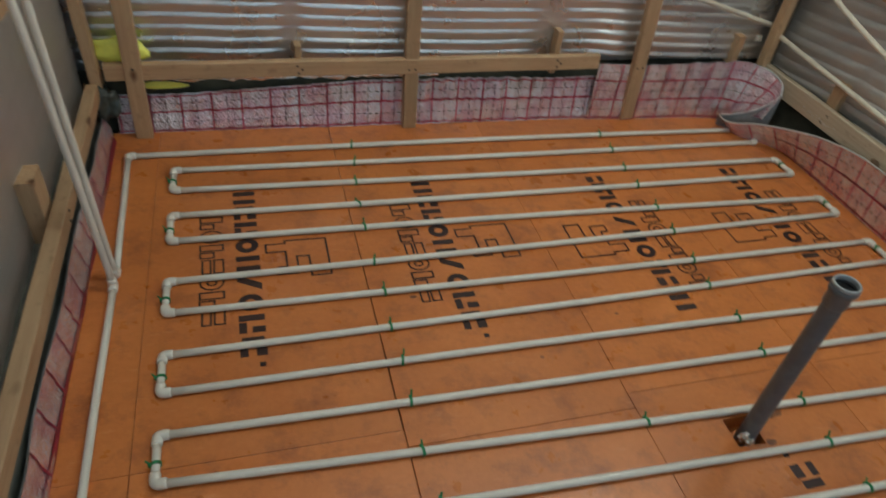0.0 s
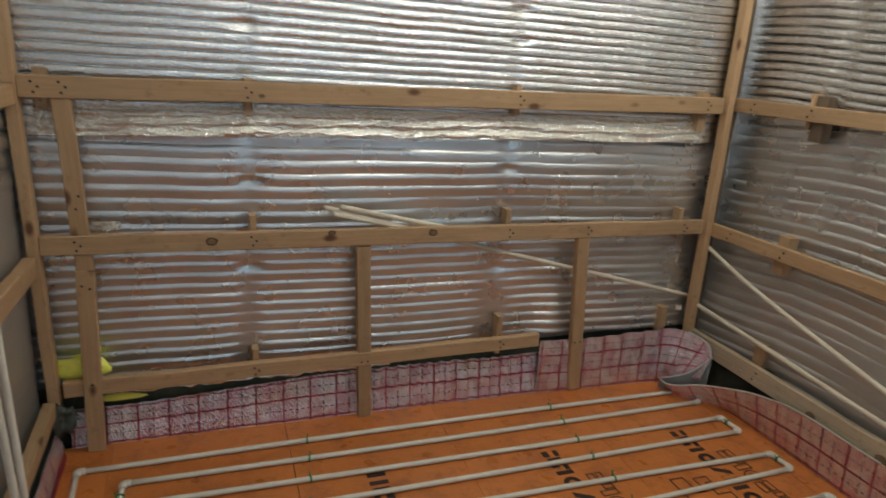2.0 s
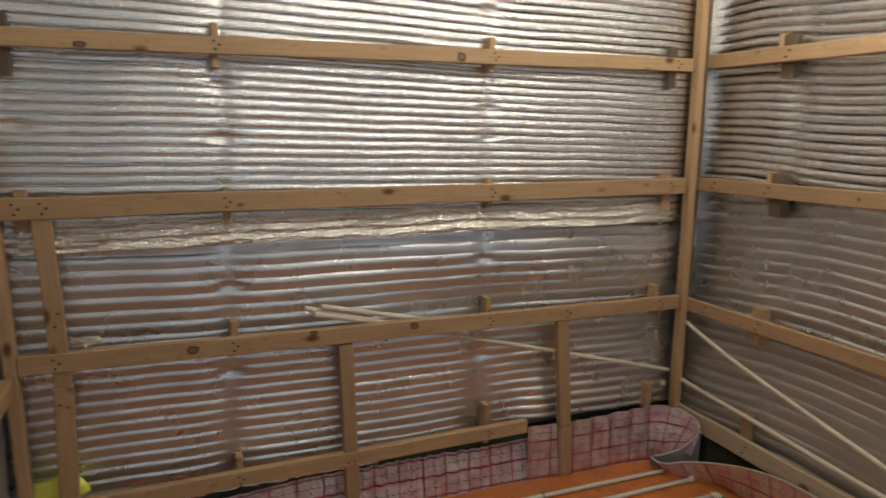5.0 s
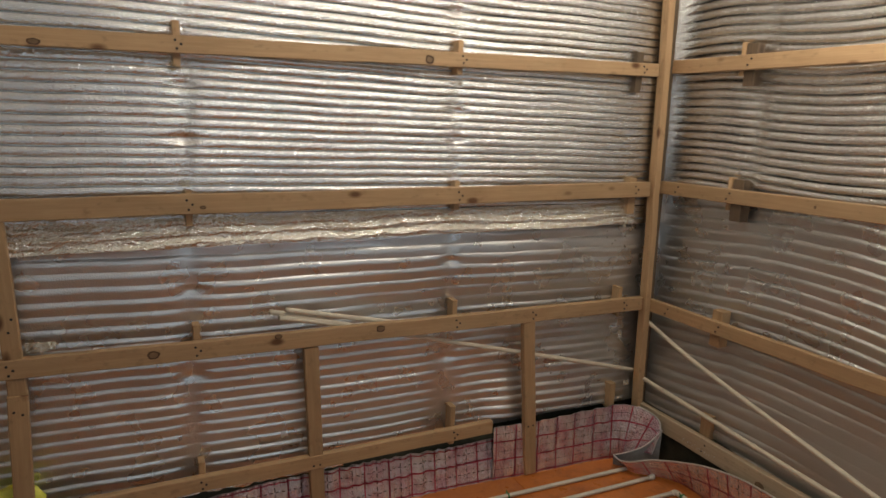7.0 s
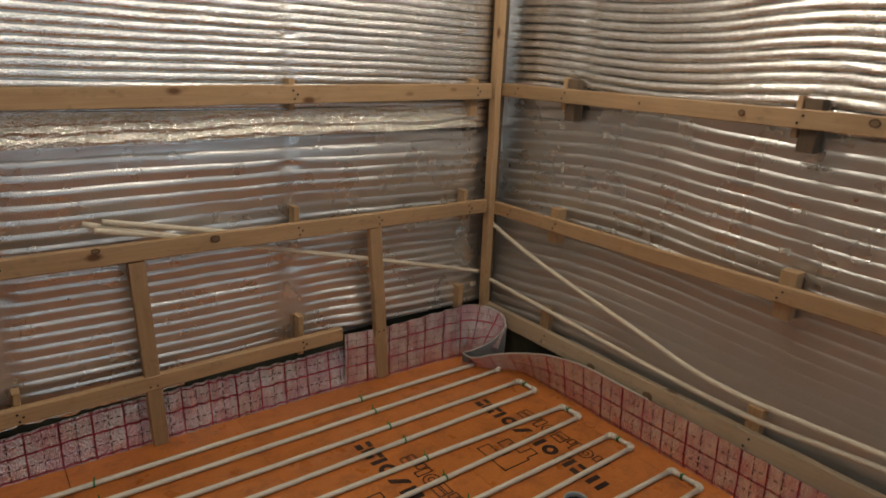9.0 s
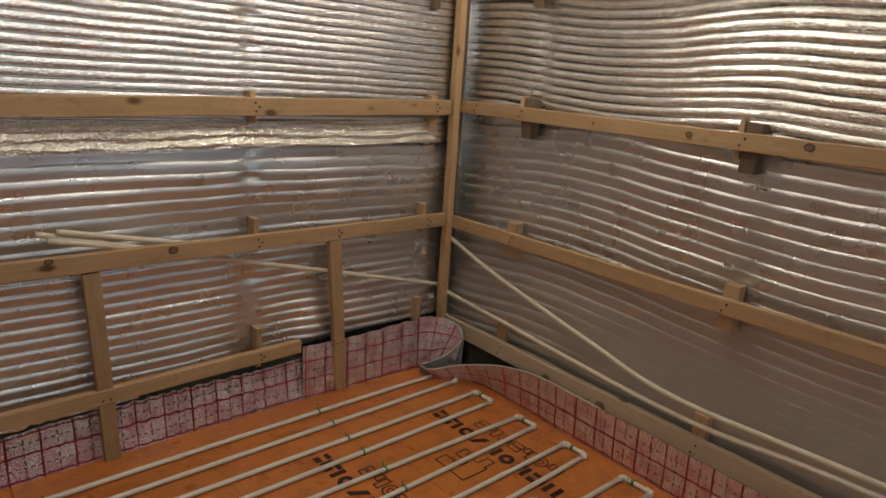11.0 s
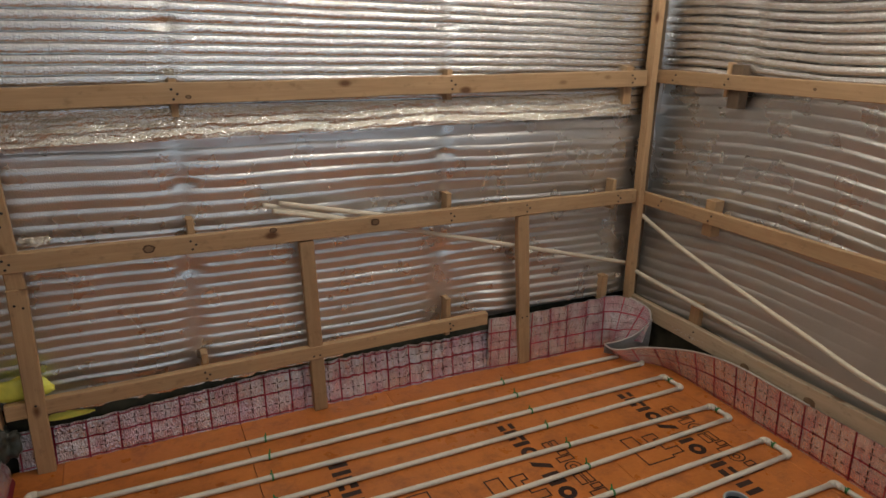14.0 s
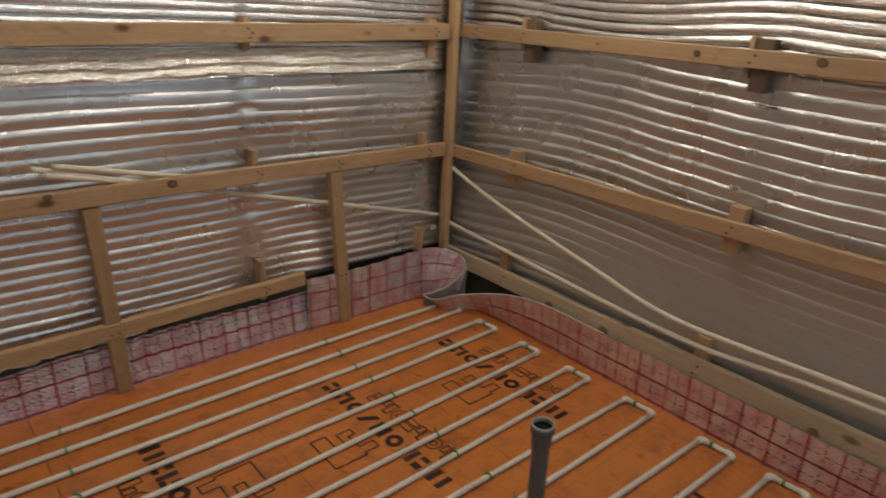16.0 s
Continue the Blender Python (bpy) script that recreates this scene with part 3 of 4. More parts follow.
beam("wall_stud", (-0.418, 2.042, 0.002), (-0.405, 2.042, 0.655), (0, -1, 0), 0.026, 0.054, STUD, "stud", None, [(0.27, 0.012), (0.28, -0.010), (-0.07, 0.0)], "wall studs")
beam("wall_stud", (-0.405, 2.056, 0.640), (-0.428, 2.056, 1.19), (0, -1, 0), 0.026, 0.050, "upright pine stud between two level battens", "stud", None, [(-0.06, 0.0), (-0.02, 0.012)], "wall studs")



def knot(ob, place, normal, w, h, seed):
    """A knot in a batten's face: a dark uneven ring round a brown heart, a hair proud of the wood."""
    n = Vector(normal)
    side = Vector((0, 0, 1)).cross(n).normalized()
    up = Vector((0, 0, 1))

    def at(t, q, lift):
        e = 1 + 0.22 * noise.noise((math.cos(t) * 1.7, math.sin(t) * 1.7, seed))
        return Vector(place) + side * (math.cos(t) * w * q * e) + up * (math.sin(t) * h * q * e) + n * lift
    ts = [2 * math.pi * i / 18 for i in range(18)]
    for nm, mat, q, lift in (("knot", KNOT_RIM, 1.0, 0.0026), ("knot_heart", KNOT, 0.66, 0.0032)):
        bm = bmesh.new()
        bm.faces.new([bm.verts.new(at(t, q, lift)) for t in ts])
        bmesh.ops.recalc_face_normals(bm, faces=bm.faces)
        p = part(nm, bm, mat, ob)
        p.matrix_parent_inverse = ob.matrix_world.inverted()


BACK, SIDE = (0, -1, 0), (-1, 0, 0)
for ob, place, normal, w, h in ((batten_top, (-0.292, 2.05, 1.690), BACK, 0.018, 0.009), (batten_top, (0.903, 2.05, 1.732), BACK, 0.017, 0.015),
                                (batten_high, (0.136, 2.05, 1.219), BACK, 0.010, 0.006), (batten_mid, (-0.027, 2.05, 0.742), BACK, 0.019, 0.014),
                                (batten_mid, (0.370, 2.05, 0.762), BACK, 0.014, 0.009), (batten_mid, (0.746, 2.05, 0.754), BACK, 0.017, 0.014),
                                (batten_side, (2.05, 0.944, 1.296), SIDE, 0.012, 0.010), (batten_side, (2.05, 1.330, 1.286), SIDE, 0.006, 0.005),
                                (batten_side, (2.05, 0.567, 1.310), SIDE, 0.016, 0.012)):
    knot(ob, place, normal, w, h, place[0] * 7 + place[2] * 3)

# short packers between battens and the posts behind the foil
PACK = "short pine packing block behind the batten"


def packer_back(x, z0, z1, w=0.022, mat=None, label=PACK):
    beam("packing_block", (x, 2.079, z0), (x, 2.079, z1), (0, -1, 0), 0.05, w, label, "block", mat, (), "packing blocks")


DARKPACK = "short dark packing block behind the batten"
for x, z0, z1 in ((0.076, 1.650, 1.785), (1.040, 1.690, 1.812), (0.096, 1.155, 1.270), (1.052, 1.190, 1.300), (0.106, 0.700, 0.818),
                  (1.066, 0.70, 0.828), (0.110, 0.21, 0.318), (1.895, 0.69, 0.822)):
    packer_back(x, z0, z1)
for x, z0, z1 in ((-0.490, 1.592, 1.765), (1.878, 1.672, 1.835)):
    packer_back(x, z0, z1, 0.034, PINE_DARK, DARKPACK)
for x, z0, z1, w in ((-0.480, 1.150, 1.268, 0.034), (1.905, 1.155, 1.312, 0.04), (1.080, 0.21, 0.375, 0.022), (1.905, 0.24, 0.36, 0.034)):
    packer_back(x, z0, z1, w)


def packer_right(y, z0, z1, w=0.06, mat=None, label=PACK, group="packing blocks"):
    beam("packing_block", (2.079, y, z0), (2.079, y, z1), (-1, 0, 0), 0.05, w, label, "block", mat, (), group)


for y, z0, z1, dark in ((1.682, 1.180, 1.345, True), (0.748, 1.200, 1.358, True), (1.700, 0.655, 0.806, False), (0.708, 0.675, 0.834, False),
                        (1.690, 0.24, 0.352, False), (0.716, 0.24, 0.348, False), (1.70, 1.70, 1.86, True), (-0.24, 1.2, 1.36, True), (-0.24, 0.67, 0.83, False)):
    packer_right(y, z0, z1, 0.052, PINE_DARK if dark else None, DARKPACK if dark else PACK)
    if dark:
        beam("packing_strip", (2.0785, y + 0.040, z0 + 0.04), (2.0785, y + 0.040, z1 + 0.006), (-1, 0, 0), 0.03, 0.018,
             "narrow pine strip beside a dark packing block", "block", None, (), "packing strips")
for y, z0, z1 in ((1.30, 1.632, 1.75), (1.30, 1.095, 1.262), (1.33, 0.70, 0.835), (1.41, 0.12, 0.310)):
    beam("packing_block", (-0.568, y, z0), (-0.568, y, z1), (1, 0, 0), 0.05, 0.080, PACK, "block", None, (), "packing blocks")

# ---- foil skirting with red grid ----


def skirting(name, label, spine, rows, lines_u, heights, bulge=0.004):
    """A strip that follows spine(u) -> (foot, top); red lines printed a little proud of it on the room side."""
    ob = empty(name)
    tagged(ob, label, "skirting")

    def place(u, v, lift=0.0):
        a, b, n = spine(u)
        p = Vector(a).lerp(Vector(b), v)
        w = bulge * (noise.noise((u * 9, v * 3, 2)) + 0.6 * noise.noise((u * 30, v * 6, 5)))
        return p + Vector(n) * (w + lift)
    cols = rows
    film = part("film", grid_bm(10, cols, lambda a, b: place(a, b)), MEMBRANE, ob, "pinkish silver film", True)
    part("foam_backing", grid_bm(6, cols, lambda a, b: place(a, b, -0.004)), FOAM_GREY, ob, "grey foam backing", True)

    def strip(u0, u1, v0, v1, n, m):
        return grid_bm(m, n, lambda a, b: place(u0 + (u1 - u0) * a, v0 + (v1 - v0) * b, 0.0012))
    for u0, u1 in lines_u:
        part("grid_line", strip(u0, u1, 0.0, 1.0, 1, 10), RED_LINE, film)
    for v0, v1 in heights:
        part("grid_line", strip(0, 1, v0, v1, cols, 1), RED_LINE, film)
    return ob, film, place


def dashes(place, ob, us, vs, du, dv):
    bm = bmesh.new()
    def patch(u0, u1, v0, v1):
        q = [bm.verts.new(place(u, v, 0.0012)) for u, v in ((u0, v0), (u1, v0), (u1, v1), (u0, v1))]
        bm.faces.new(q)
    for u in us:
        v = 0.03
        while v < 0.95:
            patch(u - du / 2, u + du / 2, v, min(1, v + 0.09))
            v += 0.15
    for v in vs:
        u = 0.01
        while u < 0.985:
            patch(u, u + du * 4, v - dv / 2, v + dv / 2)
            u += du * 7.5
    d = part("dashed_lines", bm, PRINT, ob)
    d["kind"] = "stuff"


def run(x0, x1, step, length, w):
    out = []
    x = x0
    while x < x1:
        out.append(x)
        x += step
    return [((x - w / 2) / length, (x + w / 2) / length) for x in out], [(x + step / 2) / length for x in out if x + step / 2 < x1]


# back wall, low part
L = 1.86


def back_low(u):
    x = -0.50 + L * u
    h = 0.130 + 0.045 * smoothstep(-0.4, 0.5, x) + 0.006 * noise.noise((x * 5, 1, 1))
    wave = (0.0035 + 0.005 * smoothstep(0.35, 0.6, x)) * math.sin(x * 118 + 2 * math.sin(x * 17)) * (0.75 + 0.8 * noise.noise((x * 3, 4, 2))) * (1 - smoothstep(1.1, 1.25, x))
    return (x, 2.082 + wave * 0.6, 0.0), (x, 2.114 + wave, h), (0, -1, 0)


lu, mids = run(0.0085, L, 0.1005, L, 0.006)
sk, film, place = skirting("foil_skirting", "pinkish silver film with red printed grid, low against the wall", back_low, 150, lu, [(0.04, 0.075), (0.52, 0.56), (0.93, 0.96)])
dashes(place, film, mids, (0.28, 0.76), 0.0016, 0.018)

# back wall, tall part that curls out of the corner
TALL = [((1.285, 2.087), 0.244), ((1.50, 2.076), 0.242), ((1.70, 2.074), 0.248), ((1.86, 2.064), 0.258), ((1.93, 2.045), 0.268), ((1.985, 2.005), 0.268),
        ((2.022, 1.955), 0.255), ((2.034, 1.905), 0.235), ((2.02, 1.872), 0.20)]


def on_curve(table, u):
    pts = [Vector((*p, h)) for p, h in table]
    ls = [0]
    for a, b in zip(pts, pts[1:]):
        ls.append(ls[-1] + (b - a).length)
    s = u * ls[-1]
    i = 0
    while i < len(pts) - 2 and s > ls[i + 1]:
        i += 1
    t = (s - ls[i]) / (ls[i + 1] - ls[i])
    p0, p1, p2, p3 = pts[max(0, i - 1)], pts[i], pts[i + 1], pts[min(len(pts) - 1, i + 2)]
    p = 0.5 * ((2 * p1) + (p2 - p0) * t + (2 * p0 - 5 * p1 + 4 * p2 - p3) * t * t + (3 * p1 - p0 - 3 * p2 + p3) * t ** 3)
    d = (p2 - p1) if i + 2 > len(pts) - 1 else (p2 - p1).lerp(p3 - p2, t * 0.5)
    n = Vector((d.y, -d.x, 0)).normalized()
    return p, n, ls[-1]


def back_tall(u):
    p, n, _ = on_curve(TALL, u)
    foot = Vector((min(p.x, 1.93), max(p.y - 0.012, 2.01), 0))
    k = smoothstep(0.80, 1.0, u)
    wave = (0.0045 * math.sin(p.x * 74 + 1.5 * math.sin(p.x * 13)) + 0.003 * noise.noise((p.x * 30, 3, 7))) * smoothstep(1.33, 1.45, p.x) * (1 - smoothstep(0.62, 0.78, u))
    p = p + Vector((0, wave, 0))
    foot = foot.lerp(Vector((p.x - 0.05, p.y - 0.01, 0.10)), k)
    return foot, (p.x, p.y, p.z), n


L2 = on_curve(TALL, 1)[2]
lu, mids = run(0.02, L2, 0.098, L2, 0.006)
sk, film, place = skirting("foil_skirting", "tall pinkish silver film with red printed grid, curling out of the corner", back_tall, 110, lu, [(0.03, 0.055), (0.36, 0.385), (0.70, 0.725)])
dashes(place, film, mids, (0.2, 0.53, 0.86), 0.0022, 0.010)

# right wall; its end folds over into the room
RIGHT = [((1.865, 1.985), 0.055), ((1.852, 1.93), 0.062), ((1.875, 1.885), 0.072), ((1.935, 1.83), 0.098), ((1.992, 1.72), 0.135), ((2.012, 1.58), 0.180),
         ((2.022, 1.40), 0.210), ((2.034, 1.15), 0.205), ((2.040, 0.80), 0.205), ((2.040, 0.2), 0.202), ((2.040, -0.5), 0.20), ((2.040, -1.7), 0.20)]


def right_strip(u):
    p, n, _ = on_curve(RIGHT, u)
    foot = Vector((2.062, p.y, 0.0))
    k = smoothstep(1.66, 1.90, p.y)
    foot = foot.lerp(Vector((p.x + 0.045, p.y - 0.015, 0.012)), k)
    return foot, (p.x, p.y, p.z), n


L3 = on_curve(RIGHT, 1)[2]
lu, mids = run(0.16, L3, 0.1, L3, 0.006)
sk, film, place = skirting("foil_skirting", "pinkish film with red printed grid, its foam-backed end folded into the room", right_strip, 150, lu, [(0.05, 0.075), (0.50, 0.53)], 0.003)
dashes(place, film, mids, (0.28, 0.75), 0.0009, 0.016)


FOLD = [((2.024, 1.868), 0.205), ((2.004, 1.884), 0.165), ((1.960, 1.912), 0.112), ((1.905, 1.945), 0.080), ((1.872, 1.972), 0.064), ((1.864, 1.986), 0.055)]


def fold(a, b):
    p, n, _ = on_curve(FOLD, a)
    return (p.x + 0.012 * (1 - b), p.y + 0.012 * (1 - b), 0.004 + (p.z - 0.004) * b)


part("folded_end", grid_bm(8, 30, fold), FOAM_GREY, sk, "grey foam side of the folded film", True)


def lip(table, u0, u1, n=40):
    pts = []
    for i in range(n + 1):
        p, _, _ = on_curve(table, u0 + (u1 - u0) * i / n)
        pts.append((p.x, p.y, p.z + 0.001))
    part("foam_edge", tube_bm(pts, 0.0036, 8), FOAM_PALE, sk, "pale cut foam edge", True)


lip(FOLD, 0, 1), lip(RIGHT, 0, 0.26), lip(TALL, 0.82, 1.0)


def left_strip(u):
    y = 2.03 - 3.7 * u
    x = -0.512 - 0.008 * smoothstep(2.0, 0.8, y)
    return (x + 0.004, y, 0.0), (x - 0.012 + 0.01 * noise.noise((y * 3, 0, 0)), y, 0.105 + 0.02 * noise.noise((y * 2, 4, 0))), (1, 0, 0)


lu, mids = run(0.05, 3.7, 0.1, 3.7, 0.006)
skirting("foil_skirting", "slack pinkish film with faded red grid along the bottom rail", left_strip, 120, lu, [(0.0, 0.22)], 0.006)

# ---- heating pipes ----
PR, PZ = 0.0092, 0.0105
RUN_L = (1.925, 1.829, 1.721, 1.594, 1.478, 1.311, 1.196, 1.057, 0.946, 0.834, 0.719, 0.590, 0.470, 0.340, 0.220, 0.090, -0.040, -0.170)
RUN_R = (1.932, 1.832, 1.702, 1.600, 1.443, 1.348, 1.192, 1.090, 0.920, 0.800, 0.612, 0.495, 0.370, 0.250, 0.120, 0.000, -0.130, -0.250)
loop = tagged(empty("heating_pipe"), "white plastic underfloor heating pipe snaking over orange boards", "heating pipe")
XA, XB = -0.318, 1.972


def pipe_piece(a, b, parent=loop, r=PR, mat=None, name="pipe_run", sag=0.002):
    a, b = Vector(a), Vector(b)
    d = b - a
    n = max(2, int(d.length / 0.12))
    side = Vector((-d.y, d.x, 0)).normalized()
    s = random.random() * 40
    pts = [a + d * (i / n) + side * sag * noise.noise((s + i * 0.35, 0, 0)) * (1 if 0 < i < n else 0) for i in range(n + 1)]
    return part(name, tube_bm(pts, r), mat or PIPE_WHITE, parent, "", True)


def elbow(p, d1, d2, parent=loop, r=0.0122, reach=0.024):
    """A moulded elbow at p between the ways d1 and d2."""
    p, d1, d2 = Vector(p), Vector(d1), Vector(d2)
    q = r * 0.9
    pts = [p + d1 * reach, p + d1 * (reach - 0.004), p + d1 * q]
    for i in range(1, 4):
        t = i / 4
        pts.append((p + d1 * q) * (1 - t) ** 2 + p * 2 * t * (1 - t) + (p + d2 * q) * t * t)
    pts += [p + d2 * q, p + d2 * (reach - 0.004), p + d2 * reach]
    rs = [r * 0.93, r, r, r, r, r, r, r, r * 0.93]
    return part("elbow", tube_bm(pts, rs), PIPE_WHITE, parent, "", True)


def tie(p, axis, parent, tilt=0.0, tail=0.014):
    """A green cable tie round the pipe at p."""
    bm = bmesh.new()
    seg, r, w, t = 12, PR + 0.0004, 0.0065, 0.0026
    rings = []
    for j in range(seg):
        a = 2 * math.pi * j / seg
        rings.append([bm.verts.new((x, math.cos(a) * q, math.sin(a) * q)) for x, q in ((-w / 2, r), (w / 2, r), (w / 2, r + t), (-w / 2, r + t))])
    for j in range(seg):
        a, b = rings[j], rings[(j + 1) % seg]
        for i in range(4):
            bm.faces.new((a[i], a[(i + 1) % 4], b[(i + 1) % 4], b[i]))
    bmesh.ops.create_cube(bm, size=1, matrix=Matrix.Translation((0, r + 0.002, 0.004)) @ Matrix.Diagonal((0.007, 0.006, 0.008, 1)))
    bmesh.ops.create_cube(bm, size=1, matrix=Matrix.Translation((0.002, r + 0.005, 0.006 + tail / 2)) @ pose(0, 0, 0, -25) @ Matrix.Diagonal((0.0042, 0.0018, tail, 1)))
    bmesh.ops.recalc_face_normals(bm, faces=bm.faces)
    ob = part("cable_tie", bm, GREEN, parent, "green cable tie")
    ang = 0 if axis == "x" else 90
    ob.matrix_local = pose(*p, 0, 0, ang + tilt)
    return ob


TIE_A = (0.277, 0.270, 0.256, 0.246, 0.245, 0.246, 0.252, 0.243, 0.250, 0.243, 0.240)
TIE_B = (1.282, 1.281, 1.274, 1.273, 1.278, 1.269, 1.260, 1.245, 1.257, 1.249, 1.253, 1.24)
rnd = random.Random(4)


def end_x(i, right):
    return (1.966 + 0.030 * (1.9 - RUN_R[i])) if right else XA


def run_y(i, x):
    t = (x - XA) / (XB - XA)
    bow = 0.010 * math.sin(math.pi * t) * (1 if i in (0, 4, 8) else -0.4)
    return RUN_L[i] * (1 - t) + RUN_R[i] * t + bow


for i in range(len(RUN_L)):
    xa, xb = (-0.458 if i == 0 else XA), end_x(i, True)
    n = 20
    pts = [(x, run_y(i, x), PZ) for x in (xa + 0.018 + (xb - xa - 0.036) * j / n for j in range(n + 1))]
    piece = part("pipe_run", tube_bm(pts, PR), PIPE_WHITE, loop, "", True)
    ta = TIE_A[i] if i < len(TIE_A) else 0.25
    tb = TIE_B[i] if i < len(TIE_B) else 1.25
    tie((ta, run_y(i, ta), PZ), "x", piece, rnd.uniform(-12, 12) if i != 3 else 35, rnd.uniform(0.008, 0.02))
    if i == 10:
        tie((0.800, run_y(10, 0.8), PZ), "x", piece, 8)
    tie((tb, run_y(i, tb), PZ), "x", piece, rnd.uniform(-10, 10), rnd.uniform(0.008, 0.02))
for i in range(len(RUN_L) - 1):
    right = i % 2 == 0
    y0, y1 = (RUN_R[i], RUN_R[i + 1]) if right else (RUN_L[i], RUN_L[i + 1])
    x0, x1 = end_x(i, right), end_x(i + 1, right)
    way = -1 if right else 1
    elbow((x0, y0, PZ), (way, 0, 0), (0, -1, 0))
    elbow((x1, y1, PZ), (way, 0, 0), (0, 1, 0))
    piece = pipe_piece((x0, y0 - 0.02, PZ), (x1, y1 + 0.02, PZ), sag=0)
    if i > 0:
        tie(((x0 + x1) / 2, (y0 * 0.62 + y1 * 0.38) if right else (y0 * 0.4 + y1 * 0.6), PZ), "y", piece, rnd.uniform(-8, 8))
elbow((-0.460, RUN_L[0], PZ), (1, 0, 0), (0, -1, 0))
pipe_piece((-0.460, RUN_L[0] - 0.02, PZ), (-0.447, 1.375, PZ))
# the two risers that lean against the wall


def bowed(points, n=10):
    """A smooth line through points."""
    P, pts = [Vector(p) for p in points], []
    for i in range(len(P) - 1):
        p0, p1, p2, p3 = P[max(0, i - 1)], P[i], P[i + 1], P[min(len(P) - 1, i + 2)]
        for j in range(n):
            t = j / n
            pts.append(0.5 * ((2 * p1) + (p2 - p0) * t + (2 * p0 - 5 * p1 + 4 * p2 - p3) * t * t + (3 * p1 - p0 - 3 * p2 + p3) * t ** 3))
    return pts + [P[-1]]


def riser(points, parent):
    return part("riser", tube_bm(bowed(points), 0.0086), PIPE_WHITE, parent, "", True)



elbow((-0.447, 1.352, PZ), (0, 1, 0), (-0.05, 0, 0.9987))
riser(((-0.448, 1.352, PZ + 0.02), (-0.458, 1.352, 0.59), (-0.470, 1.352, 1.05), (-0.490, 1.352, 1.482)), loop)
ret = tagged(empty("return_pipe"), "white plastic heating pipe running along the skirting and up the wall", "heating pipe")
elbow((-0.449, 1.318, PZ), (0, -1, 0), (-0.06, 0, 0.998), ret)
riser(((-0.450, 1.318, PZ + 0.02), (-0.470, 1.318, 0.61), (-0.492, 1.318, 1.02), (-0.520, 1.318, 1.476)), ret)
pipe_piece((-0.449, 1.295, PZ), (-0.462, -1.5, PZ), ret)

# ---- grey waste pipe ----
waste = tagged(empty("waste_pipe"), "grey plastic waste pipe stub standing in a board hole", "waste pipe")
pa, pb = Vector((1.052, 0.590, -0.055)), Vector((1.036, 0.606, 0.512))
ax = (pb - pa).normalized()
part("pipe_body", tube_bm([pa, pb - ax * 0.058], 0.0215, 24, False), PIPE_GREY, waste, "", True)


def ring_profile(base, axis, prof, seg=28):
    """A turned shape: prof lists radius and height along axis."""
    bm = bmesh.new()
    q = axis.to_track_quat("Z", "Y")
    rs = [[bm.verts.new(base + q @ Vector((math.cos(t) * r, math.sin(t) * r, h))) for t in (2 * math.pi * j / seg for j in range(seg))] for r, h in prof]
    for a, b in zip(rs, rs[1:]):
        for j in range(seg):
            bm.faces.new((a[j], a[(j + 1) % seg], b[(j + 1) % seg], b[j]))
    bmesh.ops.recalc_face_normals(bm, faces=bm.faces)
    return bm


socket = part("socket", ring_profile(pb - ax * 0.062, ax, [(0.0215, 0), (0.0245, 0.006), (0.0245, 0.036), (0.0285, 0.040), (0.0285, 0.052), (0.0255, 0.055), (0.0250, 0.043),
                                                  (0.0222, 0.040), (0.0215, 0.0)]), PIPE_GREY, waste, "", True)
part("rim", ring_profile(pb - ax * 0.0065, ax, [(0.0262, -0.002), (0.0280, 0.000), (0.0280, 0.005), (0.0268, 0.0065), (0.0238, 0.0065), (0.0232, 0.003), (0.0232, -0.004)]), RIM_GREY, socket, "pale worn rim", True)
part("seal_ring", ring_profile(pb - ax * 0.016, ax, [(0.0240, -0.003), (0.0212, -0.001), (0.0205, 0.001), (0.0212, 0.003), (0.0240, 0.005)]), RUBBER, socket, "black rubber seal", True)

# ---- spare pipes leaning behind the frame ----


def spare(points, r, label):
    return tagged(part("spare_pipe", tube_bm(bowed(points), r), PIPE_OLD, None, "", True), label, "pipe", "spare pipes")


spare([(2.06, 2.07, 0.652), (2.062, 1.75, 0.556), (2.052, 1.2, 0.446), (2.040, 0.807, 0.388), (2.030, 0.167, 0.420), (2.02, -1.6, 0.50)], 0.0095,
      "cream plastic pipe slung along the foil wall")
spare([(2.06, 2.06, 0.375), (2.062, 1.7, 0.355), (2.048, 0.793, 0.322), (2.030, 0.155, 0.382), (2.02, -1.6, 0.46)], 0.0095,
      "cream plastic pipe slung along the foil wall")
spare([(0.345, 2.072, 0.848), (0.90, 2.088, 0.695), (1.404, 2.095, 0.566), (2.03, 2.10, 0.405)], 0.0098, "thin cream pipe wedged behind a batten and stud")
spare([(0.375, 2.062, 0.826), (0.60, 2.080, 0.775), (0.95, 2.092, 0.700)], 0.0098, "thin cream pipe wedged behind a batten")
spare([(0.40, 2.064, 0.852), (0.74, 2.088, 0.775), (1.0, 2.098, 0.725), (1.45, 2.098, 0.705), (2.02, 2.098, 0.735)], 0.0095, "thin cream pipe wedged behind a batten and stud")

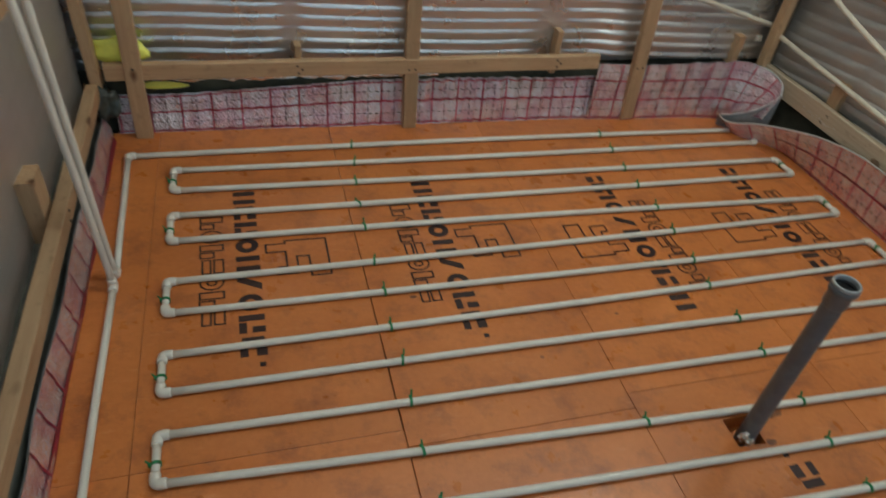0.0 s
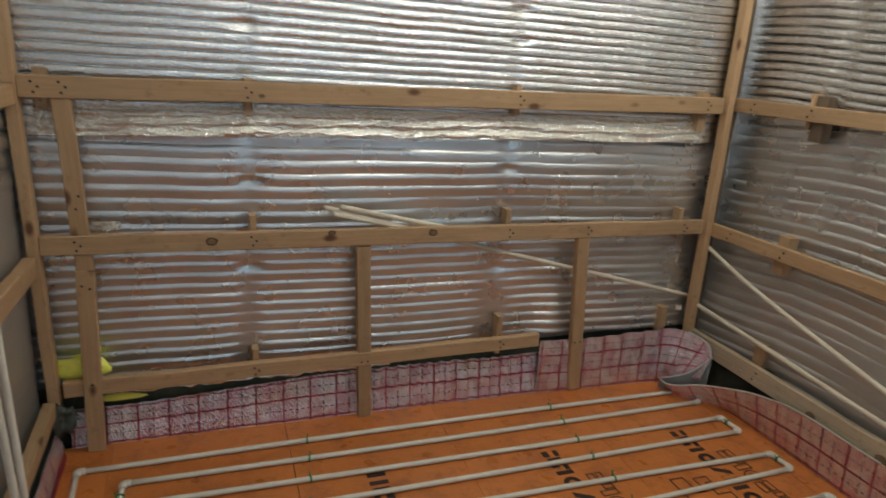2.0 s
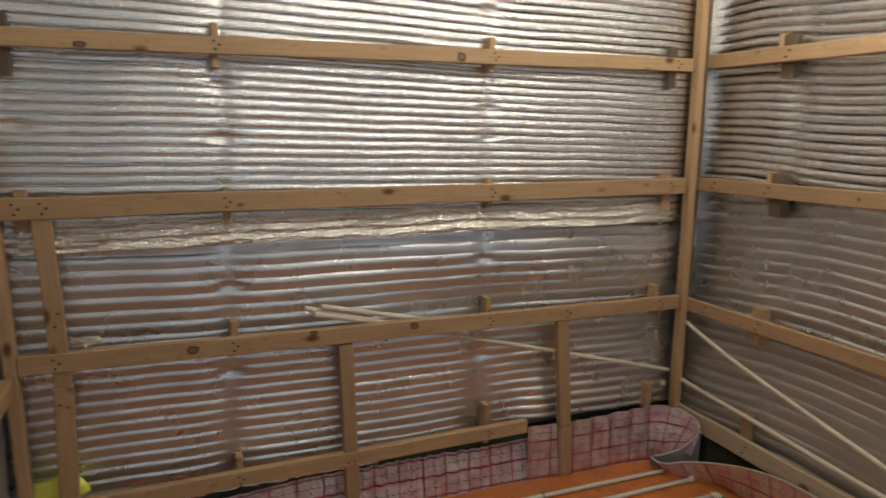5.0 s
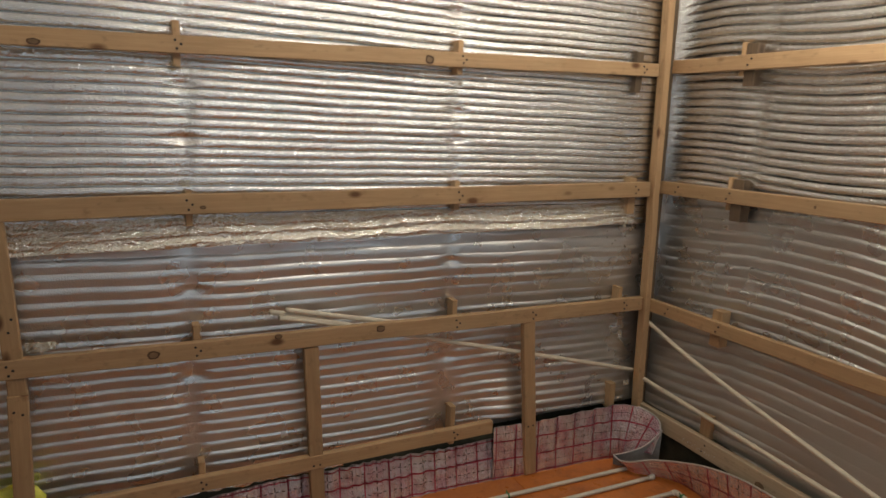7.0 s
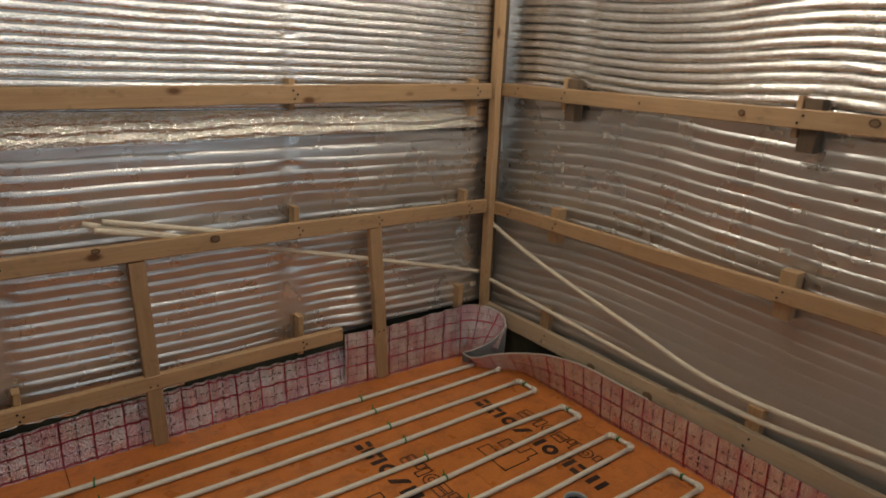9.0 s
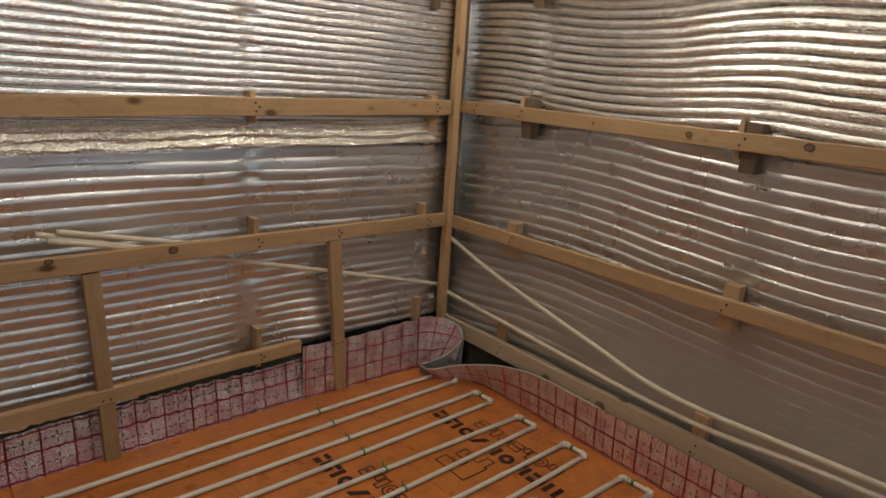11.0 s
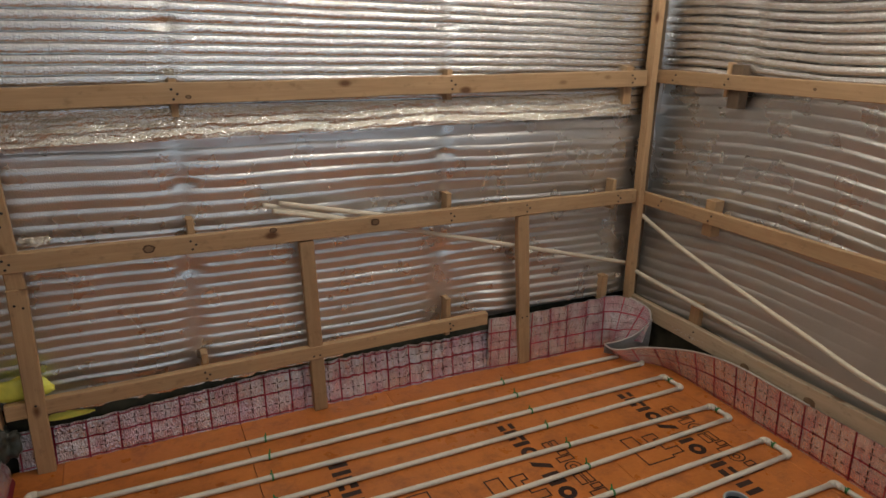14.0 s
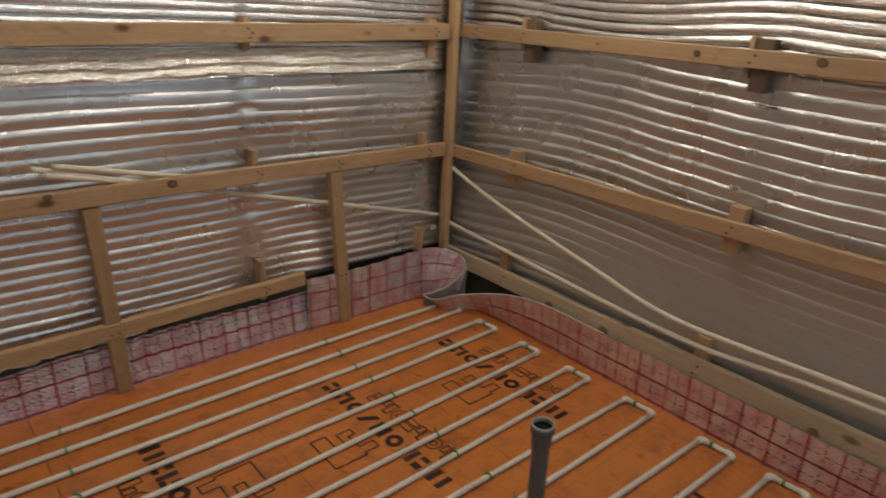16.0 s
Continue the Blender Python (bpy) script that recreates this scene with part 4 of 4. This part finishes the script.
# ---- small things ----


def crumpled(name, centre, size, seed, mat, label, category, amp=0.5, sub=4):
    bm = bmesh.new()
    bmesh.ops.create_icosphere(bm, subdivisions=sub, radius=1)
    for v in bm.verts:
        n = noise.noise(v.co * 1.3 + Vector((seed, 0, 0))) * amp + abs(noise.noise(v.co * 3.1 + Vector((0, seed, 0)))) * amp * 0.5
        v.co = Vector(v.co[i] * (1 + n) * size[i] for i in range(3))
    ob = part(name, bm, mat, None, "", True)
    ob.location = centre
    return tagged(ob, label, category)


crumpled("plastic_sack", (-0.450, 2.098, 0.300), (0.085, 0.022, 0.040), 3, YELLOW, "crumpled bright yellow plastic sack stuffed behind the rail", "sack", 0.35)
crumpled("plastic_sack", (-0.335, 2.088, 0.178), (0.070, 0.010, 0.013), 6, YELLOW, "strip of yellow plastic sack under the rail", "sack", 0.3)
crumpled("crumpled_membrane", (-0.512, 2.055, 0.135), (0.032, 0.035, 0.055), 9, FILM_DARK, "crumpled dark film stuffed in the corner", "membrane", 0.9)


def foil_tear(parent, centre, size, seed, label="torn crumpled scrap of shiny foil"):
    """A scrap of torn foil that stands off its wall; size is its half width, depth and half height."""
    rnd2 = random.Random(seed)

    def fn(a, b):
        ragged = 0.75 + 0.25 * noise.noise((a * 4, b * 4, seed))
        x, z = (a * 2 - 1) * size[0] * ragged, (b * 2 - 1) * size[2] * ragged
        d = size[1] * (0.5 * math.sin(math.pi * a) + 0.6 * noise.noise((a * 5, b * 5, seed * 3.1)) + 0.25 * rnd2.uniform(-1, 1))
        if parent is wall_back:
            return (centre[0] + x, centre[1] - d, centre[2] + z)
        return (centre[0] - d, centre[1] - x, centre[2] + z)
    return part("foil_tear", grid_bm(12, 16, fn), FOIL_CRUMPLED, parent, label)


for c, sz in (((-0.340, 2.098, 0.790), (0.055, 0.010, 0.020)), ((1.930, 2.098, 0.592), (0.012, 0.010, 0.024)), ((1.985, 2.085, 0.355), (0.022, 0.012, 0.016)),
              ((-0.484, 2.085, 1.160), (0.026, 0.012, 0.022)), ((1.885, 2.088, 1.115), (0.010, 0.010, 0.026)), ((0.090, 2.088, 1.292), (0.018, 0.008, 0.012)),
              ((0.100, 2.088, 1.178), (0.022, 0.010, 0.013)), ((0.070, 2.086, 1.655), (0.020, 0.010, 0.014)), ((1.046, 2.088, 1.660), (0.012, 0.008, 0.012))):
    foil_tear(wall_back, c, sz, int(c[0] * 100 + c[2] * 37) + 200)
for c, sz in (((2.098, 1.700, 0.985), (0.010, 0.010, 0.030)), ((2.098, 0.745, 0.890), (0.022, 0.010, 0.014)), ((2.092, 1.700, 1.375), (0.008, 0.008, 0.016)),
              ((2.095, 0.700, 1.160), (0.045, 0.012, 0.010)), ((2.095, 1.730, 1.150), (0.018, 0.008, 0.010))):
    foil_tear(wall_right, c, sz, int(c[1] * 90 + c[2] * 53) + 500)


def blot(name, parent, x, y, rx, ry, mat, seed, label=""):
    """A flat spill with an uneven edge on the boards."""
    bm = bmesh.new()
    n = 22
    bm.faces.new([bm.verts.new((x + math.cos(t) * rx * (1 + 0.3 * noise.noise((math.cos(t) * 2, math.sin(t) * 2, seed))),
                                y + math.sin(t) * ry * (1 + 0.3 * noise.noise((math.cos(t) * 2, math.sin(t) * 2, seed + 9))), 0.0009))
                  for t in (2 * math.pi * i / n for i in range(n))])
    return part(name, bm, mat, parent, label)


for x, y, rx, ry, sd in ((1.150, 0.640, 0.040, 0.022, 1), (1.098, 0.556, 0.014, 0.009, 2), (0.330, 1.170, 0.010, 0.006, 3), (0.62, 0.905, 0.006, 0.004, 4), (0.90, 1.02, 0.007, 0.004, 5),
                         (-0.20, 0.72, 0.008, 0.012, 6), (0.02, 0.60, 0.018, 0.007, 7), (1.10, 0.93, 0.006, 0.004, 8)):
    blot("glue_stain", floor, x, y, rx, ry, STAIN, sd, "brown glue stain")


def scrap(centre, size, seed):
    """A twist of foil tape at the foot of the waste pipe."""
    bm = bmesh.new()
    bmesh.ops.create_icosphere(bm, subdivisions=3, radius=1)
    for v in bm.verts:
        n = 0.5 * noise.noise(v.co * 2.3 + Vector((seed, 0, 0)))
        v.co = Vector(v.co[i] * (1 + n) * size[i] + centre[i] for i in range(3))
    return part("foil_wrap", bm, FOIL_CRUMPLED, waste, "crumpled foil tape at its foot")


scrap((1.028, 0.578, 0.004), (0.016, 0.010, 0.022), 4)
scrap((1.040, 0.566, -0.004), (0.012, 0.008, 0.016), 8)

# white paint marks on the dark sill behind the curled film
bm = bmesh.new()
rnd = random.Random(12)
for i in range(14):
    y, z, h = 1.77 - 0.013 * i, 0.205 + rnd.uniform(-0.008, 0.008), rnd.uniform(0.004, 0.014)
    w = rnd.uniform(0.002, 0.004)
    bm.faces.new([bm.verts.new((2.0485, yy, zz)) for yy, zz in ((y, z), (y - w, z + 0.002), (y - w - 0.003, z + h), (y - 0.003, z + h))])
marks_ob = part("paint_mark", bm, PAINT, rail)
marks_ob.matrix_parent_inverse = rail.matrix_world.inverted()
